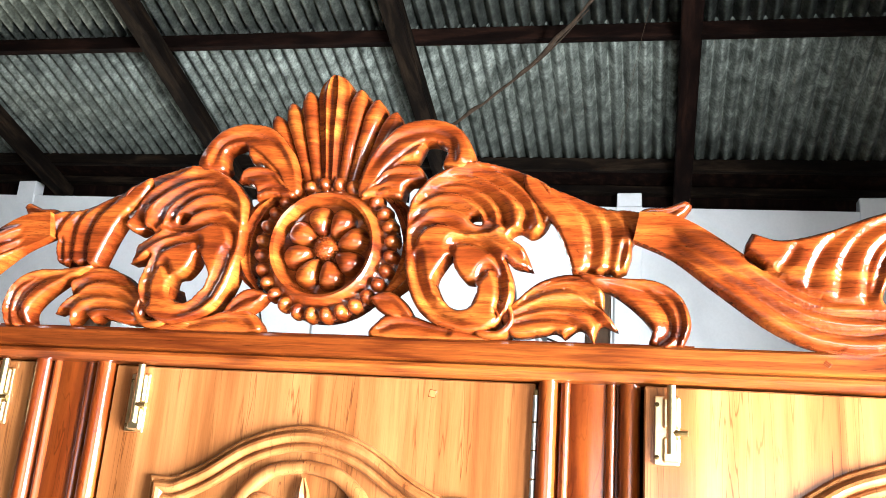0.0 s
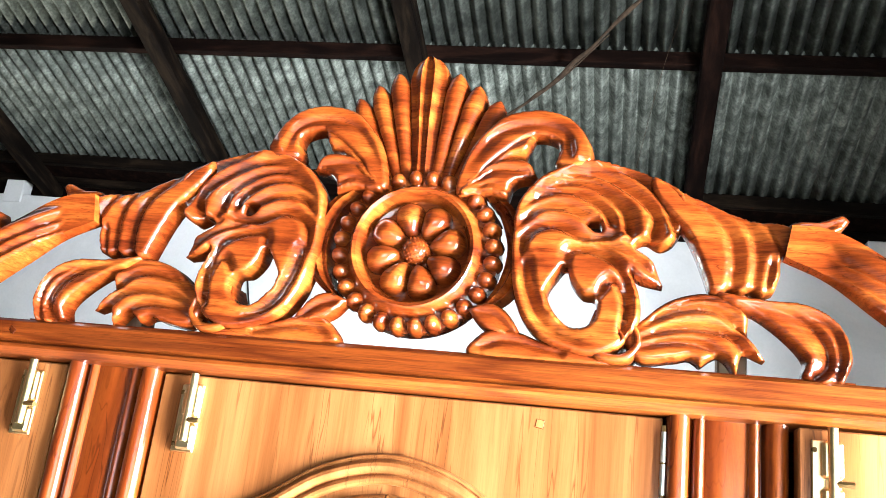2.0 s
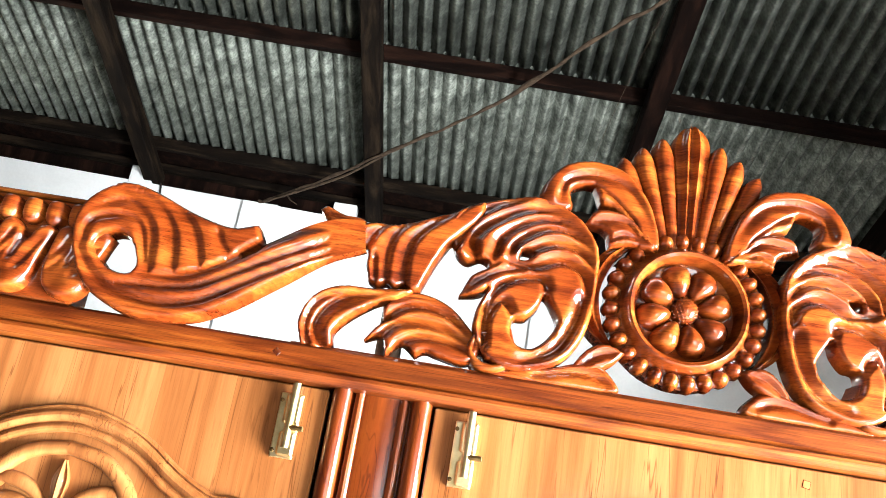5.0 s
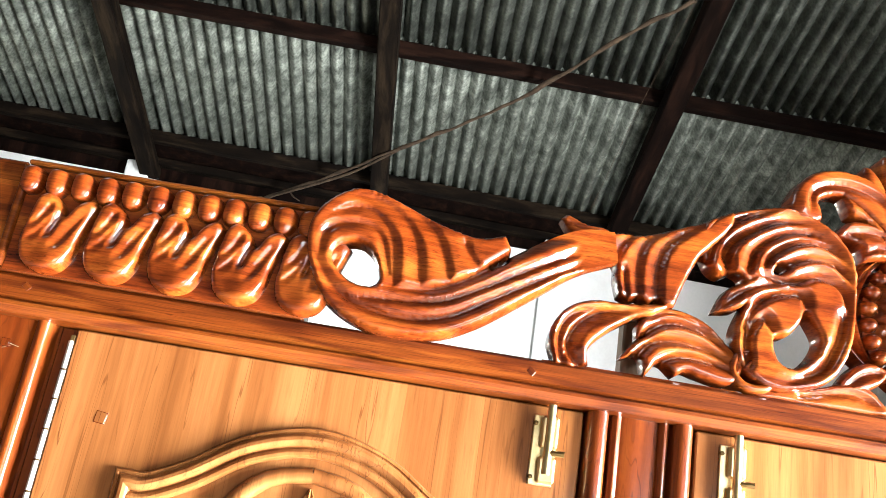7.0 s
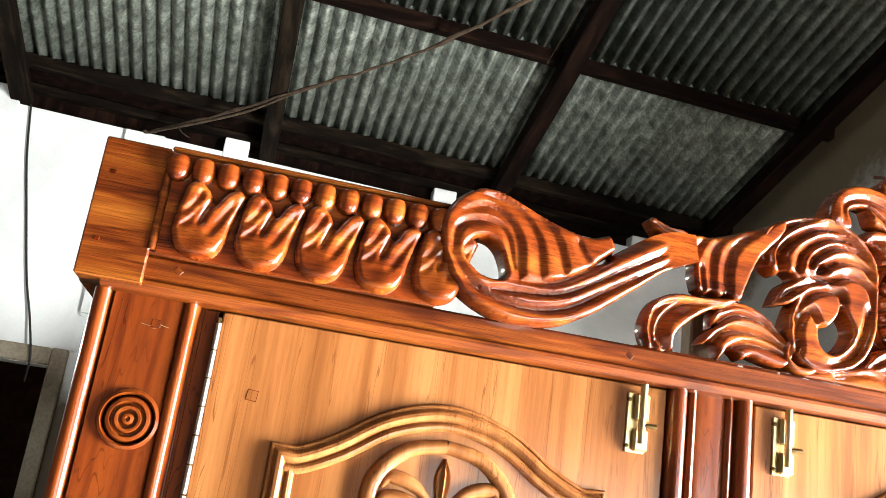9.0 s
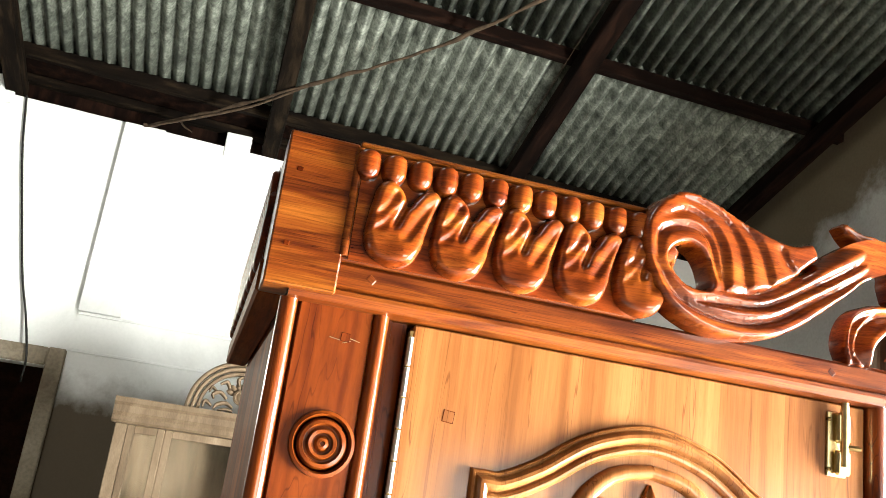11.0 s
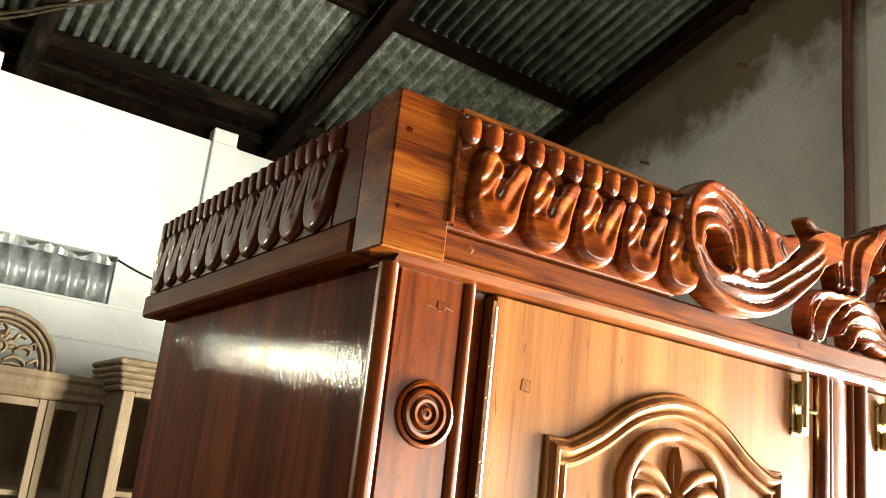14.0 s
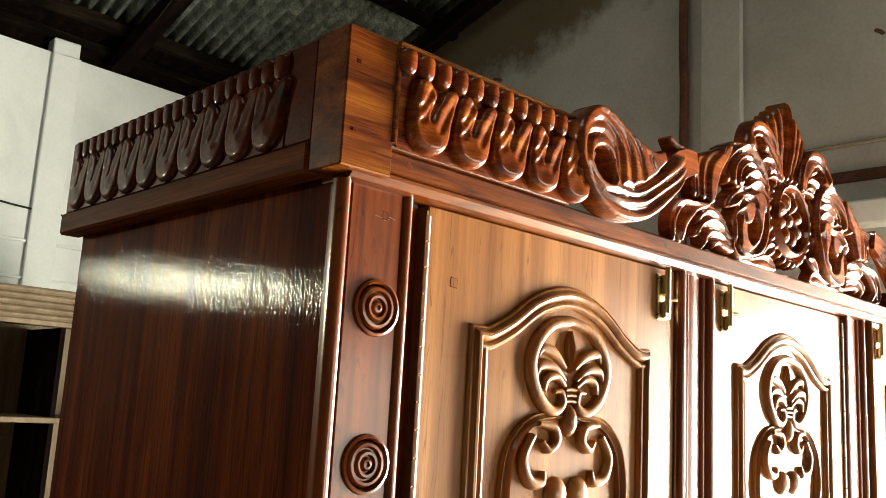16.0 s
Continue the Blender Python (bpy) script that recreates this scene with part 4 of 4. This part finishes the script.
for s in (-1, 1):
    carved("collar_leaf", [(s * 0.074, 1.80, 0.003), (s * 0.094, 1.825, 0.009), (s * 0.100, 1.86, 0.010), (s * 0.088, 1.895, 0.009), (s * 0.066, 1.916, 0.004)], 0.016, 2, crest, carved_teak, 0.0, 0.018)

# fan of lobes above the medallion
for u, v, wide, h in ((-0.082, 0.268, 11.5, 17), (-0.062, 0.283, 12, 20), (-0.041, 0.297, 13, 22), (0.025, 0.297, 13, 22), (0.047, 0.284, 12, 20), (0.070, 0.268, 11.5, 17), (-0.008, 0.317, 21, 25)):
    b = (u * 0.36, 0.160)
    pts = [(b[0] + (u - b[0]) * f, 1.75 + b[1] + (v - b[1]) * f, wide * w * MM) for f, w in ((0, 0.55), (0.35, 0.68), (0.62, 0.9), (0.8, 1.06), (0.9, 0.92), (0.96, 0.62), (0.99, 0.27), (1.0, 0.05))]
    middle = wide > 15
    carved("fan_lobe", pts, h * MM, 3 if middle else 1, crest, carved_teak, 0.003, 0.018, 36, ends=(0.6, 1.0), groove=0.3, lean=0.0 if middle else 0.5 * (-1 if u > 0 else 1))
# stays behind the crest
for s in (-1, 1):
    part("stay", box(s * 0.303 - 0.013, s * 0.303 + 0.013, 0.0205, 0.045, 1.7395, 1.835, 0.002), raw_wood, crest, "bare brown wooden stay")

# ---- on and against the far wall ----


def doorway():
    """A dark doorway with a rough cement surround and an added dark box behind it."""
    bm = box(-2.195, -2.105, 5.165, 5.199, 0.0, 2.055, 0.008)
    box(-3.27, -3.15, 5.165, 5.199, 0.0, 2.055, 0.008, bm)
    box(-3.149, -2.196, 5.167, 5.199, 1.957, 2.052, 0.008, bm)
    structure("door_1", bm, bare_cement, "rough stained cement surround of an open doorway")
    # Dark walls and lid added to block the sky and keep the opening dark.
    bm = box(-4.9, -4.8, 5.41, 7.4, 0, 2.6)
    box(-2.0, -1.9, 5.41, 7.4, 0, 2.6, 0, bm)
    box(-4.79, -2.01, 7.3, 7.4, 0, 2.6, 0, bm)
    structure("wall_back_room", bm, rust, "added dark red walls that keep the doorway dark")
    structure("ceiling_back_room", box(-4.9, -1.9, 5.41, 7.4, 2.61, 2.7), old_timber, "added dark boards closing the box behind the doorway")


doorway()


def wavy(u0, u1, z0, z1, y, pitch, deep, name, mat, parent=None):
    n = int((u1 - u0) / pitch * 10)
    verts = [(u0 + (u1 - u0) * i / n, y + deep * math.sin(2 * math.pi * (u1 - u0) * i / n / pitch), z) for z in (z0, z1) for i in range(n + 1)]
    ob = mesh(name, verts, [(i, i + 1, n + 2 + i, n + 1 + i) for i in range(n)], mat, parent)
    m = ob.modifiers.new("thickness", "SOLIDIFY")
    m.thickness = 0.0015
    return ob


zinc = plain("bright_zinc", [(0.42, 0.45, 0.46), (0.58, 0.61, 0.62), (0.74, 0.77, 0.78)], 9.0, 0.46, 0.75, 0.1, 0.002)
patch = wavy(-1.198, -0.602, 2.272, 2.485, 5.232, 0.1, 0.028, "vent_patch", zinc)
tagged(patch, "bent corrugated zinc sheet closing a wall vent", "metal sheet")
rng = random.Random(5)
edge = []
for i in range(25):
    x = -1.198 + 0.596 * i / 24
    edge.append((x, 2.487, 2.522 + 0.012 * math.sin(i * 0.7) + rng.uniform(-0.012, 0.012)))
lip_verts = [(x, 5.226 + 0.012 * math.sin(k * 1.9), z) for k, (x, a, b) in enumerate(edge) for z in (a, b)]
lip = mesh("torn_edge", lip_verts, [(2 * k, 2 * k + 1, 2 * k + 3, 2 * k + 2) for k in range(24)], zinc, patch, "torn, bent upper edge of the sheet", False)
lip.modifiers.new("thickness", "SOLIDIFY").thickness = 0.001
for z in (2.258, 2.055):
    structure("trim", box(WEST + 0.01, -3.87, 5.184, 5.199, z - 0.004, z + 0.012, 0.003), whitewash, "thin plaster ledge along the wall")
    structure("trim", box(-2.10, EAST - 0.01, 5.184, 5.199, z - 0.004, z + 0.012, 0.003), whitewash, "thin plaster ledge along the wall")
for x, half, foot in ((-1.99, 0.114, 2.273), (-0.128, 0.078, 0.0)):
    structure("pilaster", box(x - half, x + half, 5.17, 5.199, foot, wall_top(x) - 0.004, 0.004), whitewash, "flat whitewashed pilaster")
tagged(tube("wall_cable", [(-2.65, 5.19, 3.42), (-2.595, 5.188, 3.11), (-2.50, 5.188, 2.72), (-2.42, 5.185, 2.41), (-2.35, 5.175, 2.2), (-2.29, 5.15, 1.99), (-2.285, 5.15, 1.85)], 0.006, black), "thin black electric cable hanging down the wall", "cable")
tagged(tube("wall_cable", [(-0.60, 5.19, 2.52), (-0.45, 5.185, 2.47), (-0.30, 5.185, 2.445), (0.1, 5.19, 2.43)], 0.006, black), "thin black electric cable along the wall", "cable")


def arch_cabinet():
    """An unvarnished cabinet with glass doors under a pierced half-round pediment."""
    c = thing("display_cabinet", -1.2, 4.3, 0, "unvarnished brown wooden glass cabinet with an arched pediment", "cabinet")
    top = 1.69
    for u in (-0.50, 0.39):
        part("post", box(u, u + 0.05, -0.10, 0.35, 0, top, 0.003), raw_wood, c)
    part("back", box(-0.45, 0.39, 0.33, 0.345, 0, top), raw_wood, c)
    prof = [(0.35, top + 0.001), (-0.10, top + 0.001), (-0.112, top + 0.012), (-0.108, top + 0.03), (-0.12, top + 0.048), (-0.12, top + 0.075), (-0.132, top + 0.088), (-0.132, top + 0.11), (0.35, top + 0.11)]
    part("top_rail", extrude(prof, -0.52, 0.46, "x"), raw_wood, c)
    for z in (0.06, 0.75, 1.30):
        part("shelf", box(-0.449, 0.389, -0.06, 0.329, z, z + 0.022, 0.002), raw_wood, c)
    for u0, u1 in ((-0.448, -0.292), (-0.288, 0.228), (0.232, 0.388)):
        d = part("door", box(u0, u0 + 0.03, -0.10, -0.075, 0.08, top - 0.002, 0.002), raw_wood, c)
        part("stile", box(u1 - 0.03, u1, -0.10, -0.075, 0.08, top - 0.002, 0.002), raw_wood, d)
        for z in (0.08, 0.86, 1.655):
            part("rail", box(u0 + 0.031, u1 - 0.031, -0.098, -0.077, z, z + 0.032, 0.002), raw_wood, d)
        g = part("pane", box(u0 + 0.026, u1 - 0.026, -0.089, -0.086, 0.1, 1.66), glass_m, d, "dusty glass pane")
        g.visible_shadow = False
    # half-round pediment
    for r, w in ((0.226, 0.011), (0.202, 0.010), (0.180, 0.009)):
        pts = [(r * math.cos(a), top + 0.11 + r * math.sin(a), w) for a in np.linspace(0, math.pi, 9)]
        carved("arch_rib", pts, 0.02, 1, c, raw_wood, -0.085, -0.055, 30)
    p = {"parent": c, "mat": raw_wood, "front": -0.085, "back": -0.06, "n": 16}
    turned("rosette", 0, top + 0.185, [(0.034, -0.02), (0.034, 0.012), (0.026, 0.018), (0.019, 0.006), (0.009, 0.014)], c, raw_wood, -0.085, 18)
    for k in range(7):
        a = math.pi * (k + 0.5) / 7 - 0.12
        dome("petal", 0.05 * math.cos(a), top + 0.185 + 0.05 * math.sin(a), 0.022, 0.012, 0.014, c, raw_wood, -0.075, a, 10, 4)
    for s in (-1, 1):
        for pts in ([(28, 135, 6), (62, 152, 9), (98, 140, 9), (112, 118, 4)], [(60, 170, 6), (92, 196, 9), (122, 184, 8), (116, 164, 4)], [(120, 130, 5), (150, 150, 9), (160, 122, 4)], [(52, 214, 6), (70, 244, 9), (98, 232, 5)],
                    [(14, 232, 6), (22, 262, 9), (2, 280, 4)], [(24, 118, 6), (58, 124, 8), (92, 116, 4)], [(110, 200, 4), (132, 214, 7), (140, 190, 3)]):
            carved("scrollwork", [(s * a * MM, top + z * MM, w * MM) for a, z, w in pts], 0.02, 1, **p)


arch_cabinet()


def shelf_cabinet():
    """A tall open shelf unit of bare wood with a stacked moulded crown."""
    c = thing("shelf_unit", -0.32, 4.15, 0, "unvarnished tall wooden shelf unit with stacked crown", "cabinet")
    part("side", box(-0.43, -0.405, -0.22, 0.22, 0, 1.755, 0.002), raw_wood, c)
    part("side", box(0.405, 0.43, -0.22, 0.22, 0, 1.755, 0.002), raw_wood, c)
    part("back", box(-0.404, 0.404, 0.20, 0.215, 0, 1.755), raw_wood, c)
    part("inner_wall", box(-0.10, -0.08, -0.19, 0.199, 0.05, 1.735), old_timber, c, "dark inner partition")
    part("front_post", box(-0.432, -0.385, -0.238, -0.2205, 0, 1.755, 0.003), raw_wood, c)
    part("front_post", box(0.385, 0.432, -0.238, -0.2205, 0, 1.755, 0.003), raw_wood, c)
    for z in (0.05, 0.70, 1.345):
        part("shelf", box(-0.404, 0.404, -0.235, 0.199, z, z + 0.022, 0.003), raw_wood, c)
    part("top_strip", box(-0.384, 0.384, -0.236, -0.2205, 1.735, 1.755, 0.002), raw_wood, c)
    for i in range(5):
        z, o = 1.756 + i * 0.0255, 0.012 + 0.006 * i
        b = box(-0.44 - o, 0.44 + o, -0.24 - o, 0.22, z, z + 0.025, 0.009)
        part("crown_moulding", b, raw_wood, c)


shelf_cabinet()

# gable wall: pipe, pilaster, ledges and the lintel of an opening
tagged(tube("wall_pipe", [(1.775, 2.36, 0.0), (1.772, 2.37, 1.5), (1.776, 2.355, 2.9), (1.774, 2.36, 3.4), (1.776, 2.35, 4.3)], 0.022, rust), "rusty iron pipe running up the gable wall", "pipe")
structure("pilaster", box(1.765, 1.799, 2.06, 2.26, 0, 4.35, 0.004), gable_plaster, "flat plastered pilaster on the gable wall")
structure("lintel", box(1.70, 1.799, -0.2, 1.64, 2.30, 2.40, 0.008), whitewash, "pale concrete lintel over an opening")
structure("trim", box(1.77, 1.799, -0.2, 2.0, 2.50, 2.545, 0.006), rust, "dark rusty ledge on the gable wall")
structure("trim", box(1.785, 1.799, -0.2, 2.0, 2.655, 2.672, 0.004), bare_cement, "thin cement ledge on the gable wall")
for y, z in ((3.585, 3.42), (2.93, 3.80), (1.45, 3.12)):
    tagged(tube("wall_hook", [(1.80, y, z), (1.775, y, z - 0.002), (1.745, y + 0.006, z - 0.006)], 0.009, rust), "short rusty iron peg in the wall", "hook", "wall hooks")

# dry branch across the roof
rng = random.Random(11)
stem = spline([(-2.0, 5.15, 3.39), (-1.95, 5.135, 3.40), (-1.66, 4.92, 3.458), (-1.42, 4.73, 3.515), (-1.16, 4.50, 3.585), (-0.86, 4.26, 3.65), (-0.66, 4.07, 3.712), (-0.48, 3.87, 3.76), (-0.19, 3.53, 3.86), (0.06, 3.25, 3.94)], 34)
branch = tube("dry_branch", [(x + rng.uniform(-0.007, 0.007), y, z + rng.uniform(-0.007, 0.007), rng.choice((0.007, 0.0085, 0.0125))) for x, y, z in stem], 0.01, twig, n=110)
tagged(branch, "thin dry branch propped under the rafters", "branch")
for k, points in enumerate(([(-1.97, 5.14, 3.385, 0.006), (-1.68, 4.93, 3.435, 0.008), (-1.42, 4.74, 3.49, 0.007), (-1.18, 4.53, 3.57, 0.006), (-0.95, 4.34, 3.645, 0.004)],
                            [(-1.80, 5.02, 3.42, 0.006), (-1.77, 5.0, 3.38, 0.005), (-1.72, 4.98, 3.35, 0.003)], [(-0.86, 4.26, 3.655, 0.006), (-0.55, 4.02, 3.76, 0.005), (-0.3, 3.75, 3.86, 0.003)])):
    tube("twig", points, 0.006, twig, branch)
tagged(tube("thread", [(0.1, 3.3, 4.02), (-0.05, 3.6, 3.6), (-0.16, 4.0, 3.2)], 0.0008, twig), "single pale dangling thread", "thread")
